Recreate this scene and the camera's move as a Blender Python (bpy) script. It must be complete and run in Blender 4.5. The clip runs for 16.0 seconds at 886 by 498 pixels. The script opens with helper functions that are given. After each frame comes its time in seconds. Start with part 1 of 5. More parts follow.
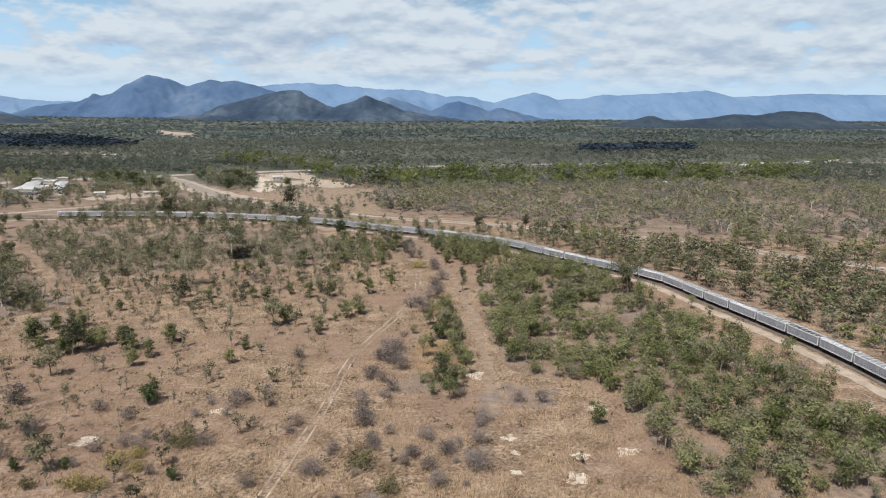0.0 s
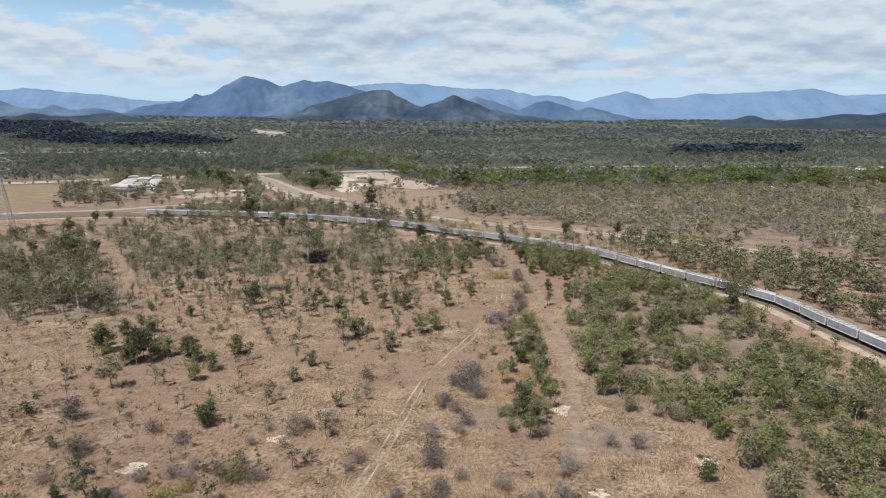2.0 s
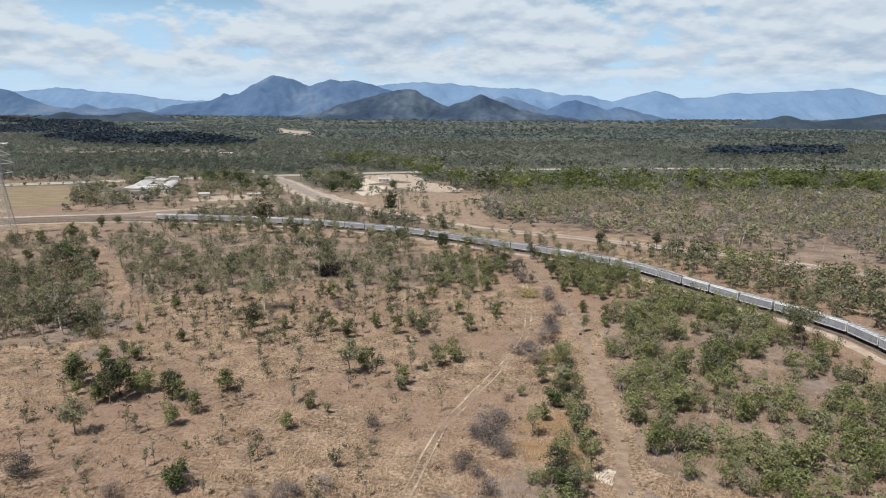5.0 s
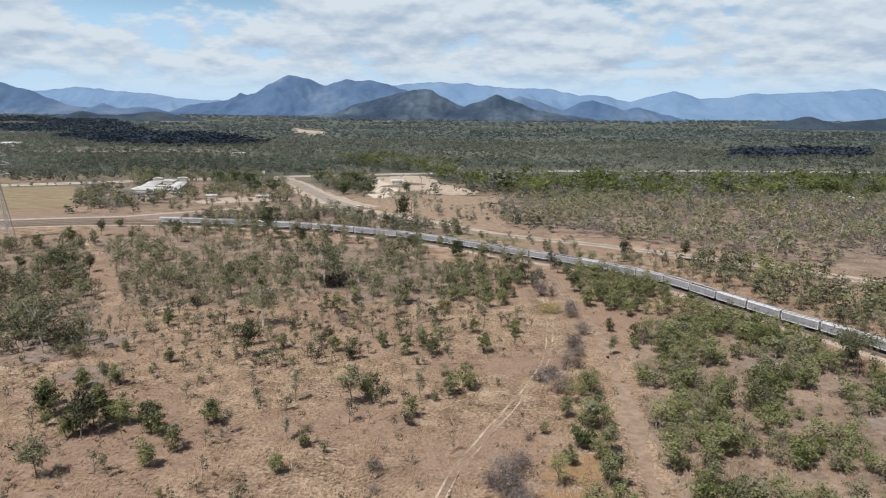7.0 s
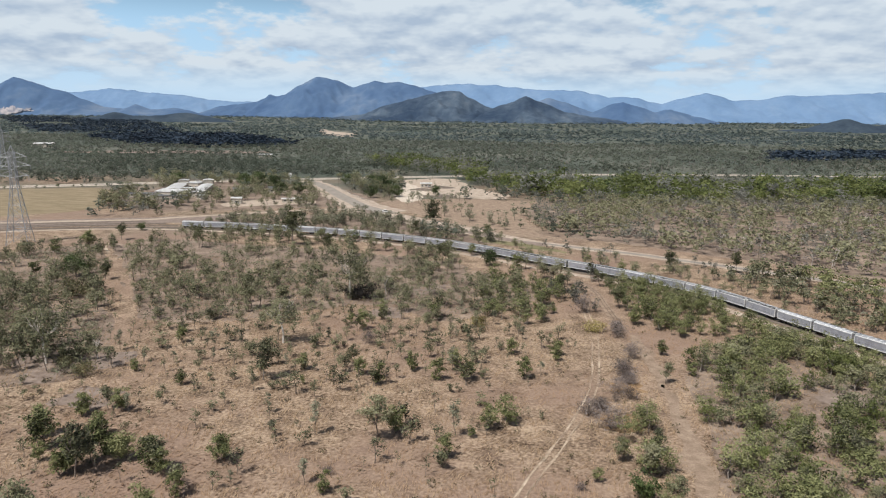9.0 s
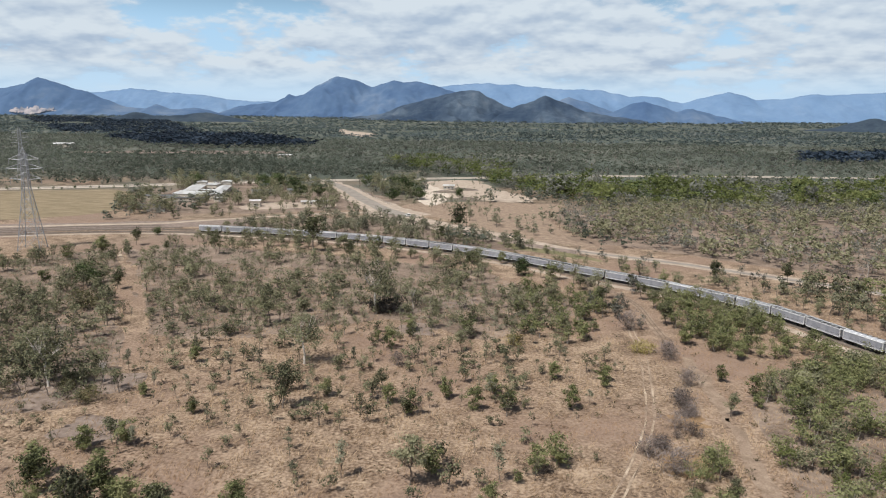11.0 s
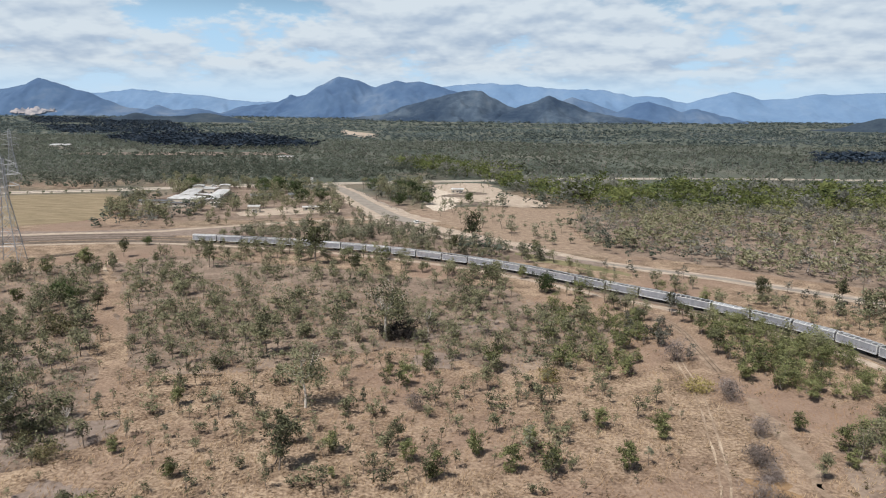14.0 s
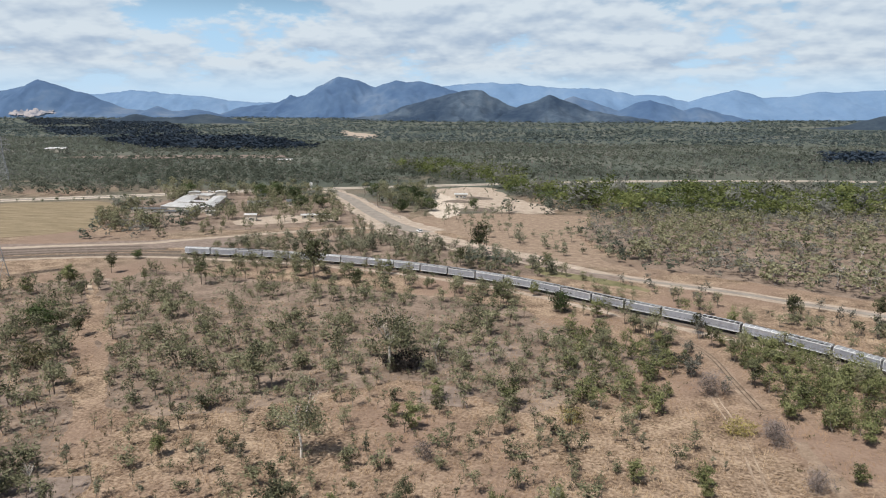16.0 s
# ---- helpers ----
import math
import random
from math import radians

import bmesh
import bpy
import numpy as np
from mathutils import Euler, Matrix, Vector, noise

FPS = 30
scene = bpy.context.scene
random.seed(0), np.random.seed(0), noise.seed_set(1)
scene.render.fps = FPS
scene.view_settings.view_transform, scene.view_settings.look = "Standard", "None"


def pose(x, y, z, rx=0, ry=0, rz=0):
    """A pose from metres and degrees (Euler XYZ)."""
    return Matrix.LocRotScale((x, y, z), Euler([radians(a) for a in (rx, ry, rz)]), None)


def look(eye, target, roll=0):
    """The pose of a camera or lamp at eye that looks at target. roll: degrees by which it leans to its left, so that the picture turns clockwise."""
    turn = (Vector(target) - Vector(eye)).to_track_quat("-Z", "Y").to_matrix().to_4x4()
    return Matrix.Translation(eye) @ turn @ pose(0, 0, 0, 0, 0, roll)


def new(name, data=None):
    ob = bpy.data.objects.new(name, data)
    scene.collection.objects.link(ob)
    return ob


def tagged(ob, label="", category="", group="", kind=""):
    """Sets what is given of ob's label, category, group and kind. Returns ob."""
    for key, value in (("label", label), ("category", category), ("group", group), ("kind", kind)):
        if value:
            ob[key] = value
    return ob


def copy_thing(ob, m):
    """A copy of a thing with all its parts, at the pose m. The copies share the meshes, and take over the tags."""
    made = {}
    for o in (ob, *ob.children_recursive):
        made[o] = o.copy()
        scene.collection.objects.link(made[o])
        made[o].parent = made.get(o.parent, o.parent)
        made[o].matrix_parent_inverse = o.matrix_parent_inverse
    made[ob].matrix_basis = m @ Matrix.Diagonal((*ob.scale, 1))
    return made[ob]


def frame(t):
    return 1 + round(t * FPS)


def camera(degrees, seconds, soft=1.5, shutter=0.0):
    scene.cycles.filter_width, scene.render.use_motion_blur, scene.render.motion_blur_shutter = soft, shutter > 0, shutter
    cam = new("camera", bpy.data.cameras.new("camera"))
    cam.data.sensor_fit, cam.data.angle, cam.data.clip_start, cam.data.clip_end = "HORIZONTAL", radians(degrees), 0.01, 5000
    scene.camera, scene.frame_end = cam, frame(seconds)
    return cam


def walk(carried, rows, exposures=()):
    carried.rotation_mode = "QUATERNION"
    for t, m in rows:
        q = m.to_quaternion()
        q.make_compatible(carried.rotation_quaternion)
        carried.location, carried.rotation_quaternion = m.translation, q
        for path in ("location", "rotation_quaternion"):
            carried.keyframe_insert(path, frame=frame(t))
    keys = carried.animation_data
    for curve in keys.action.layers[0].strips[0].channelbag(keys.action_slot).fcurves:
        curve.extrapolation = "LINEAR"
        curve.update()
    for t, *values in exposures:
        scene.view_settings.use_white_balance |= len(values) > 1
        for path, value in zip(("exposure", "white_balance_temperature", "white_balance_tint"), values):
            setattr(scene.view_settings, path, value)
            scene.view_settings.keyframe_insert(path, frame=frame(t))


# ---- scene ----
cam = camera(65.0, 16.0, soft=1.1)
PATH = [
    (0, (0.944, -11.841, 61.720), (2.514, 7.729, 57.880), 0.4),
    (0.5, (1.102, -7.580, 61.897), (1.312, 12.050, 58.047), 0.4),
    (1, (1.924, -2.865, 61.795), (1.074, 16.735, 57.925), 0.4),
    (1.5, (2.149, 1.157, 61.919), (1.289, 20.757, 58.049), 0.4),
    (2, (2.341, 5.776, 61.884), (1.491, 25.376, 58.014), 0.4),
    (2.5, (2.415, 10.473, 61.961), (1.575, 30.073, 58.081), 0.4),
    (3, (2.536, 14.549, 62.073), (1.616, 34.139, 58.183), 0.4),
    (3.5, (2.624, 18.968, 62.084), (1.574, 38.558, 58.194), 0.3),
    (4, (2.454, 23.150, 62.115), (1.244, 42.730, 58.225), 0.4),
    (6.5, (1.455, 45.069, 62.241), (-0.525, 64.589, 58.351), 0.5),
    (7, (0.930, 49.647, 62.080), (-1.080, 69.157, 58.190), 0.6),
    (7.5, (0.243, 53.994, 61.860), (-1.847, 73.504, 57.970), 0.6),
    (8, (-0.704, 58.641, 61.649), (-3.014, 78.131, 57.759), 0.7),
    (8.5, (-1.799, 62.486, 61.729), (-4.329, 81.936, 57.859), 0.7),
    (9, (-3.247, 66.418, 61.631), (-6.017, 85.848, 57.781), 0.7),
    (9.5, (-4.734, 70.393, 61.566), (-7.744, 89.783, 57.716), 0.7),
    (10, (-6.610, 74.314, 61.729), (-9.790, 93.674, 57.869), 0.8),
    (12.5, (-14.517, 93.717, 61.968), (-17.817, 113.057, 58.098), 0.6),
    (13, (-16.101, 98.143, 61.888), (-19.411, 117.483, 58.018), 0.6),
    (13.5, (-17.538, 102.423, 61.780), (-20.858, 121.763, 57.920), 0.6),
    (14, (-19.178, 106.537, 61.806), (-22.498, 125.877, 57.946), 0.6),
    (14.5, (-20.265, 110.433, 62.343), (-23.595, 129.763, 58.473), 0.4),
    (15, (-21.576, 114.649, 63.045), (-24.906, 133.989, 59.165), 0.4),
    (15.5, (-22.938, 119.077, 63.644), (-26.278, 138.407, 59.764), 0.4),
    (16, (-24.172, 123.089, 64.326), (-27.512, 142.419, 60.446), 0.3),
]
walk(cam, [(t, look(eye, target, roll)) for t, eye, target, roll in PATH])

# ---- world, sun, exposure ----
SUN_ELEV, SUN_AZ = 59.0, 214.0     # degrees; azimuth clockwise from +y: the sun stands behind and to the left


CLOUD_SHIFT = (0.37, 0.9, 0.2)


def ramp_stops(ramp, stops):
    e = ramp.color_ramp.elements
    while len(e) < len(stops):
        e.new(0.5)
    for el, (p, c) in zip(e, stops):
        el.position, el.color = p, (*c, 1)


def sun_and_sky():
    w = bpy.data.worlds.new("sky")
    scene.world = w
    w.use_nodes = True
    nt = w.node_tree
    nt.nodes.clear()
    N, L = nt.nodes.new, nt.links.new
    sky = N("ShaderNodeTexSky")
    sky.sky_type = "NISHITA"
    sky.sun_disc = False
    sky.sun_elevation, sky.sun_rotation = radians(SUN_ELEV), radians(SUN_AZ)
    sky.air_density, sky.dust_density, sky.ozone_density = 1.0, 0.6, 1.5
    bg_sky = N("ShaderNodeBackground")
    bg_sky.inputs["Strength"].default_value = 0.05
    L(sky.outputs[0], bg_sky.inputs["Color"])
    # a broken layer of cumulus on a plane above the land
    tc = N("ShaderNodeTexCoord")
    sep = N("ShaderNodeSeparateXYZ")
    L(tc.outputs["Generated"], sep.inputs[0])

    def calc(op, a, b=None, c=None, clamp=False):
        n = N("ShaderNodeMath")
        n.operation, n.use_clamp = op, clamp
        for i, v in enumerate((a, b, c)):
            if v is None:
                continue
            if isinstance(v, (int, float)):
                n.inputs[i].default_value = v
            else:
                L(v, n.inputs[i])
        return n.outputs[0]

    def cloud_plane(dz):
        """The place on a flat cloud layer that the eye meets; dz looks a little higher."""
        up = calc("MAXIMUM", calc("ADD", sep.outputs["Z"], dz + 0.28), 0.1)
        comb = N("ShaderNodeCombineXYZ")
        L(calc("DIVIDE", sep.outputs["X"], up), comb.inputs[0])
        L(calc("DIVIDE", sep.outputs["Y"], up), comb.inputs[1])
        return comb.outputs[0]

    def cloud_noise(at, scale, detail, rough, shift):
        m = N("ShaderNodeMapping")
        m.inputs["Location"].default_value = shift
        L(at, m.inputs["Vector"])
        n = N("ShaderNodeTexNoise")
        n.inputs["Scale"].default_value, n.inputs["Detail"].default_value = scale, detail
        n.inputs["Roughness"].default_value = rough
        L(m.outputs[0], n.inputs["Vector"])
        return n.outputs["Fac"]

    def cloud_body(dz, detail=8):
        at = cloud_plane(dz)
        big, small = cloud_noise(at, 1.5, 2, 0.5, CLOUD_SHIFT), cloud_noise(at, 4.6, detail, 0.6, (0.3, 2.1, 0.4))
        return calc("ADD", calc("MULTIPLY", big, 0.5), calc("MULTIPLY", small, 0.5))
    body = cloud_body(0.0)
    # overhead the gaps between the clouds show; towards the horizon the clouds close up
    gap = N("ShaderNodeMapRange")
    L(sep.outputs["Z"], gap.inputs["Value"])
    gap.inputs["From Min"].default_value, gap.inputs["From Max"].default_value = 0.14, 0.45
    gap.inputs["To Min"].default_value, gap.inputs["To Max"].default_value = 0.0, 0.15
    cover = N("ShaderNodeMapRange")
    cover.interpolation_type = "SMOOTHSTEP"
    L(calc("SUBTRACT", body, gap.outputs[0]), cover.inputs["Value"])
    cover.inputs["From Min"].default_value, cover.inputs["From Max"].default_value = 0.395, 0.475
    shade = N("ShaderNodeValToRGB")
    L(calc("MULTIPLY_ADD", calc("SUBTRACT", cloud_body(0.012, 3), cloud_body(0.0, 4)), 4.4, 0.36), shade.inputs[0])
    e = shade.color_ramp.elements
    e[0].position, e[0].color = 0.12, (0.81, 0.91, 1.0, 1)
    e[1].position, e[1].color = 0.80, (0.51, 0.635, 0.80, 1)
    # far cloud melts into a pale band of air low over the land
    low = N("ShaderNodeMapRange")
    L(sep.outputs["Z"], low.inputs["Value"])
    low.inputs["From Min"].default_value, low.inputs["From Max"].default_value = 0.022, 0.06
    low.inputs["To Min"].default_value, low.inputs["To Max"].default_value = 0.12, 1.0
    fac = calc("MULTIPLY", cover.outputs[0], low.outputs[0])
    air = N("ShaderNodeMapRange")
    air.interpolation_type = "SMOOTHSTEP"
    L(sep.outputs["Z"], air.inputs["Value"])
    air.inputs["From Min"].default_value, air.inputs["From Max"].default_value = 0.10, 0.20
    air.inputs["To Min"].default_value, air.inputs["To Max"].default_value = 1.0, 0.0
    tone = N("ShaderNodeValToRGB")
    ramp_stops(tone, [(0.0, (0.54, 0.70, 0.86)), (0.06, (0.47, 0.67, 0.86)), (0.15, (0.36, 0.60, 0.84))])
    L(sep.outputs["Z"], tone.inputs[0])
    bg_air = N("ShaderNodeBackground")
    L(tone.outputs[0], bg_air.inputs["Color"])
    under = N("ShaderNodeMixShader")
    L(air.outputs[0], under.inputs[0])
    L(bg_sky.outputs[0], under.inputs[1])
    L(bg_air.outputs[0], under.inputs[2])
    bg_cloud = N("ShaderNodeBackground")
    bg_cloud.inputs["Strength"].default_value = 0.78
    L(shade.outputs[0], bg_cloud.inputs["Color"])
    mix = N("ShaderNodeMixShader")
    L(fac, mix.inputs[0])
    L(under.outputs[0], mix.inputs[1])
    L(bg_cloud.outputs[0], mix.inputs[2])
    out = N("ShaderNodeOutputWorld")
    L(mix.outputs[0], out.inputs["Surface"])
    lamp = bpy.data.lights.new("sun", "SUN")
    lamp.energy, lamp.angle, lamp.color = 5.0, radians(0.55), (1.0, 0.955, 0.89)
    ob = new("sun", lamp)
    az, el = radians(SUN_AZ), radians(SUN_ELEV)
    d = Vector((math.sin(az) * math.cos(el), math.cos(az) * math.cos(el), math.sin(el)))
    ob.matrix_world = look(d * 500, (0, 0, 0))


sun_and_sky()
scene.view_settings.exposure = 0.07


# ---- materials ----
def mat(name, stops, scale=1.0, detail=6, fine=0.0, rough=0.9, metal=0.0, bump=0.0, bump_scale=8.0,
        island=0.0, per_object=0.0, through_light=0.0, stretch=None, wide=0.0, wide_scale=0.03, wide_col=(0.3, 0.25, 0.2)):
    """Noise colours at a real size in metres, with a finer grain, slow stains, and a change from piece to piece."""
    m = bpy.data.materials.new(name)
    m.use_nodes = True
    nt = m.node_tree
    nt.nodes.clear()
    N, L = nt.nodes.new, nt.links.new
    geo = N("ShaderNodeNewGeometry")
    pos = geo.outputs["Position"]
    if stretch:
        mp = N("ShaderNodeMapping")
        mp.inputs["Scale"].default_value = stretch
        L(pos, mp.inputs["Vector"])
        pos = mp.outputs[0]
    n1 = N("ShaderNodeTexNoise")
    n1.inputs["Scale"].default_value, n1.inputs["Detail"].default_value = scale, detail
    n1.inputs["Roughness"].default_value = 0.62
    L(pos, n1.inputs["Vector"])
    value = n1.outputs["Fac"]

    def add(a, b, k):
        ma = N("ShaderNodeMath")
        ma.operation = "MULTIPLY_ADD"
        sub = N("ShaderNodeMath")
        sub.operation = "SUBTRACT"
        sub.inputs[1].default_value = 0.5
        L(b, sub.inputs[0])
        L(sub.outputs[0], ma.inputs[0])
        ma.inputs[1].default_value = k
        L(a, ma.inputs[2])
        return ma.outputs[0]
    if fine:
        n2 = N("ShaderNodeTexNoise")
        n2.inputs["Scale"].default_value, n2.inputs["Detail"].default_value = scale * 9, 8
        L(pos, n2.inputs["Vector"])
        value = add(value, n2.outputs["Fac"], fine)
    if island:
        value = add(value, geo.outputs["Random Per Island"], island)
    if per_object:
        oi = N("ShaderNodeObjectInfo")
        value = add(value, oi.outputs["Random"], per_object)
    ramp = N("ShaderNodeValToRGB")
    ramp_stops(ramp, stops)
    L(value, ramp.inputs[0])
    col = ramp.outputs[0]
    if wide:
        n3 = N("ShaderNodeTexNoise")
        n3.inputs["Scale"].default_value, n3.inputs["Detail"].default_value = wide_scale, 5
        L(geo.outputs["Position"], n3.inputs["Vector"])
        mr = N("ShaderNodeMapRange")
        L(n3.outputs["Fac"], mr.inputs["Value"])
        mr.inputs["From Min"].default_value, mr.inputs["From Max"].default_value = 0.45, 0.62
        mr.inputs["To Max"].default_value = wide
        mx = N("ShaderNodeMix")
        mx.data_type = "RGBA"
        L(mr.outputs[0], mx.inputs[0])
        L(col, mx.inputs[6])
        mx.inputs[7].default_value = (*wide_col, 1)
        col = mx.outputs[2]
    bsdf = N("ShaderNodeBsdfPrincipled")
    L(col, bsdf.inputs["Base Color"])
    bsdf.inputs["Roughness"].default_value, bsdf.inputs["Metallic"].default_value = rough, metal
    bsdf.inputs["Specular IOR Level"].default_value = 0.25
    if bump:
        nb = N("ShaderNodeTexNoise")
        nb.inputs["Scale"].default_value, nb.inputs["Detail"].default_value = bump_scale, 5
        L(pos, nb.inputs["Vector"])
        b = N("ShaderNodeBump")
        b.inputs["Strength"].default_value, b.inputs["Distance"].default_value = 1.0, bump
        L(nb.outputs["Fac"], b.inputs["Height"])
        L(b.outputs[0], bsdf.inputs["Normal"])
    out = N("ShaderNodeOutputMaterial")
    if through_light:
        tr = N("ShaderNodeBsdfTranslucent")
        L(col, tr.inputs["Color"])
        mix = N("ShaderNodeMixShader")
        mix.inputs[0].default_value = through_light
        L(bsdf.outputs[0], mix.inputs[1])
        L(tr.outputs[0], mix.inputs[2])
        L(mix.outputs[0], out.inputs["Surface"])
    else:
        L(bsdf.outputs[0], out.inputs["Surface"])
    return m


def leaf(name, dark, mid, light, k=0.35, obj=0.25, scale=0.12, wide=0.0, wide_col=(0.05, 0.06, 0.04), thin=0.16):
    # dark end scaled down so the leaf colour deepens the shade within crowns
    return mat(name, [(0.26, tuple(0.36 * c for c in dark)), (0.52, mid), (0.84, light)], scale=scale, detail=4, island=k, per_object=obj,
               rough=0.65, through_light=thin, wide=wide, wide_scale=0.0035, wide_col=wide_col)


M_GRASS = mat("dry_grass_ground", [(0.27, (0.098, 0.066, 0.046)), (0.42, (0.198, 0.140, 0.096)), (0.55, (0.290, 0.212, 0.150)), (0.72, (0.410, 0.312, 0.222))],
              scale=0.16, detail=9, fine=1.05, bump=0.45, bump_scale=1.3, wide=0.8, wide_scale=0.022, wide_col=(0.252, 0.174, 0.132), rough=0.95)


def savanna_floor():
    """Dry grass that passes, raggedly and over some hundred metres, into the greyer litter under the woodland of the plain."""
    m = M_GRASS.copy()
    m.name = "savanna_floor"
    nt = m.node_tree
    N, L = nt.nodes.new, nt.links.new
    bsdf = [n for n in nt.nodes if n.type == "BSDF_PRINCIPLED"][0]
    grass = bsdf.inputs["Base Color"].links[0].from_socket
    geo = [n for n in nt.nodes if n.type == "NEW_GEOMETRY"][0]
    sep = N("ShaderNodeSeparateXYZ")
    L(geo.outputs["Position"], sep.inputs[0])
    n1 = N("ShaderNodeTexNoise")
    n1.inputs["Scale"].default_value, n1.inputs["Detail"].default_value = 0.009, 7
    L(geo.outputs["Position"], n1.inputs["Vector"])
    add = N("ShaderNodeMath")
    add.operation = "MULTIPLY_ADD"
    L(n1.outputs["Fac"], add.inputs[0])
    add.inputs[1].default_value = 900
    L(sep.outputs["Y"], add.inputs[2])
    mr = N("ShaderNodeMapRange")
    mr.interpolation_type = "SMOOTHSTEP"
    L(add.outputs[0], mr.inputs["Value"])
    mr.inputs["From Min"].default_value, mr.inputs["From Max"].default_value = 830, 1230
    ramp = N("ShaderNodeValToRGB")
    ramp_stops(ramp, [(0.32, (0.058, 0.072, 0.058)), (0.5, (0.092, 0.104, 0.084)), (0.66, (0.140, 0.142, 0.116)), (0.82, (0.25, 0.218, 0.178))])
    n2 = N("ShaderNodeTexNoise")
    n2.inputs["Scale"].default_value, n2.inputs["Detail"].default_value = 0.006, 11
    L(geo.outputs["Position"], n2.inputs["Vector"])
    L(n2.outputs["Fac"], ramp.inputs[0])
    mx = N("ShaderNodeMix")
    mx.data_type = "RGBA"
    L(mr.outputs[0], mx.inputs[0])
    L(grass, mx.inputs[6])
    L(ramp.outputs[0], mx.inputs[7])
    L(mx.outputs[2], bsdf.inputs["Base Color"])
    return m


M_FLOOR = savanna_floor()
M_PADDOCK = mat("golden_paddock", [(0.3, (0.155, 0.122, 0.075)), (0.5, (0.225, 0.178, 0.112)), (0.75, (0.315, 0.25, 0.168))],
                scale=0.12, detail=8, fine=0.35, rough=0.95, stretch=(0.5, 1.6, 1))
M_TUFT = mat("straw_tuft", [(0.15, (0.200, 0.135, 0.086)), (0.5, (0.360, 0.258, 0.170)), (0.85, (0.500, 0.380, 0.255))], scale=0.09, island=0.6, wide=0.75, wide_scale=0.022, wide_col=(0.330, 0.222, 0.152),
             rough=0.85, through_light=0.35)
M_DIRT = mat("pale_dirt", [(0.25, (0.265, 0.208, 0.165)), (0.5, (0.385, 0.315, 0.252)), (0.78, (0.54, 0.46, 0.38))], scale=0.25, detail=9, fine=0.4,
             bump=0.08, bump_scale=3, rough=0.95)
M_RUT = mat("bleached_wheel_rut", [(0.36, (0.225, 0.165, 0.118)), (0.52, (0.365, 0.285, 0.210)), (0.70, (0.560, 0.460, 0.355))], scale=0.12, fine=0.4, rough=0.95)
M_CLAY = mat("white_clay", [(0.3, (0.36, 0.28, 0.22)), (0.55, (0.56, 0.49, 0.41)), (0.8, (0.70, 0.64, 0.56))], scale=0.6, detail=8, fine=0.4, rough=0.95)
M_OCHRE = mat("ochre_soil", [(0.3, (0.18, 0.112, 0.062)), (0.55, (0.28, 0.182, 0.102)), (0.8, (0.36, 0.255, 0.155))], scale=0.3, detail=8, fine=0.4, rough=0.95)
M_MAUVE = mat("grey_litter", [(0.3, (0.15, 0.115, 0.095)), (0.55, (0.235, 0.185, 0.155)), (0.8, (0.33, 0.27, 0.225))], scale=0.4, detail=8, fine=0.4, rough=0.95)
M_LITTER = mat("brown_leaf_litter", [(0.28, (0.112, 0.082, 0.064)), (0.46, (0.196, 0.148, 0.116)), (0.60, (0.262, 0.200, 0.156)), (0.80, (0.365, 0.288, 0.222))], scale=0.09, detail=9, fine=0.6,
               bump=0.3, bump_scale=1.3, rough=0.95)
M_BALLAST = mat("railway_ballast", [(0.25, (0.085, 0.068, 0.055)), (0.5, (0.145, 0.118, 0.098)), (0.75, (0.23, 0.19, 0.16))], scale=0.5, detail=10, fine=0.6,
                bump=0.06, bump_scale=12, rough=0.95)
M_ASPHALT = mat("worn_asphalt", [(0.3, (0.195, 0.172, 0.15)), (0.55, (0.275, 0.245, 0.213)), (0.8, (0.365, 0.327, 0.285))], scale=0.2, detail=8, fine=0.4, rough=0.9)
M_GREENGRASS = mat("green_grass", [(0.3, (0.115, 0.112, 0.052)), (0.55, (0.19, 0.172, 0.092)), (0.8, (0.28, 0.23, 0.145))], scale=0.2, fine=0.4, rough=0.9)
M_RAIL = mat("rusty_rail", [(0.3, (0.07, 0.045, 0.035)), (0.7, (0.15, 0.105, 0.08))], scale=2, metal=0.6, rough=0.6)

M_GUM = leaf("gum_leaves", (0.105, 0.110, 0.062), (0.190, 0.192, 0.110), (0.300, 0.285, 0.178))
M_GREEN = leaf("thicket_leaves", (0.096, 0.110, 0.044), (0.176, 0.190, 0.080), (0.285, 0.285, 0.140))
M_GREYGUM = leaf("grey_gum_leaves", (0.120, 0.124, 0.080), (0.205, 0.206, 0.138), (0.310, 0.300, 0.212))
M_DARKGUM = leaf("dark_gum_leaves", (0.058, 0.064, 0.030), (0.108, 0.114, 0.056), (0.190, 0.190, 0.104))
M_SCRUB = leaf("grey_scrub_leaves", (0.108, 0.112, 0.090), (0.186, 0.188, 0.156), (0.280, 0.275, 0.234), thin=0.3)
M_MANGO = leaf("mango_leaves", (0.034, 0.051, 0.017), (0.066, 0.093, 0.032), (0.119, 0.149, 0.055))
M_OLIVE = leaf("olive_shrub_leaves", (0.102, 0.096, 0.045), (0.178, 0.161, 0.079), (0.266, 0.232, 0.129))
M_YELLOW = leaf("yellow_shrub_leaves", (0.20, 0.165, 0.06), (0.34, 0.28, 0.105), (0.46, 0.39, 0.175))
M_TWIG = leaf("grey_bare_twigs", (0.142, 0.116, 0.106), (0.240, 0.201, 0.186), (0.345, 0.296, 0.276))
# near black for both the charring and the shade inside the hollow
M_HOLLOW = leaf("charred_and_shaded_leaves", (0.010, 0.009, 0.008), (0.022, 0.019, 0.017), (0.045, 0.038, 0.034))
M_WEED = leaf("brown_weed_leaves", (0.085, 0.070, 0.038), (0.150, 0.122, 0.068), (0.235, 0.190, 0.115))
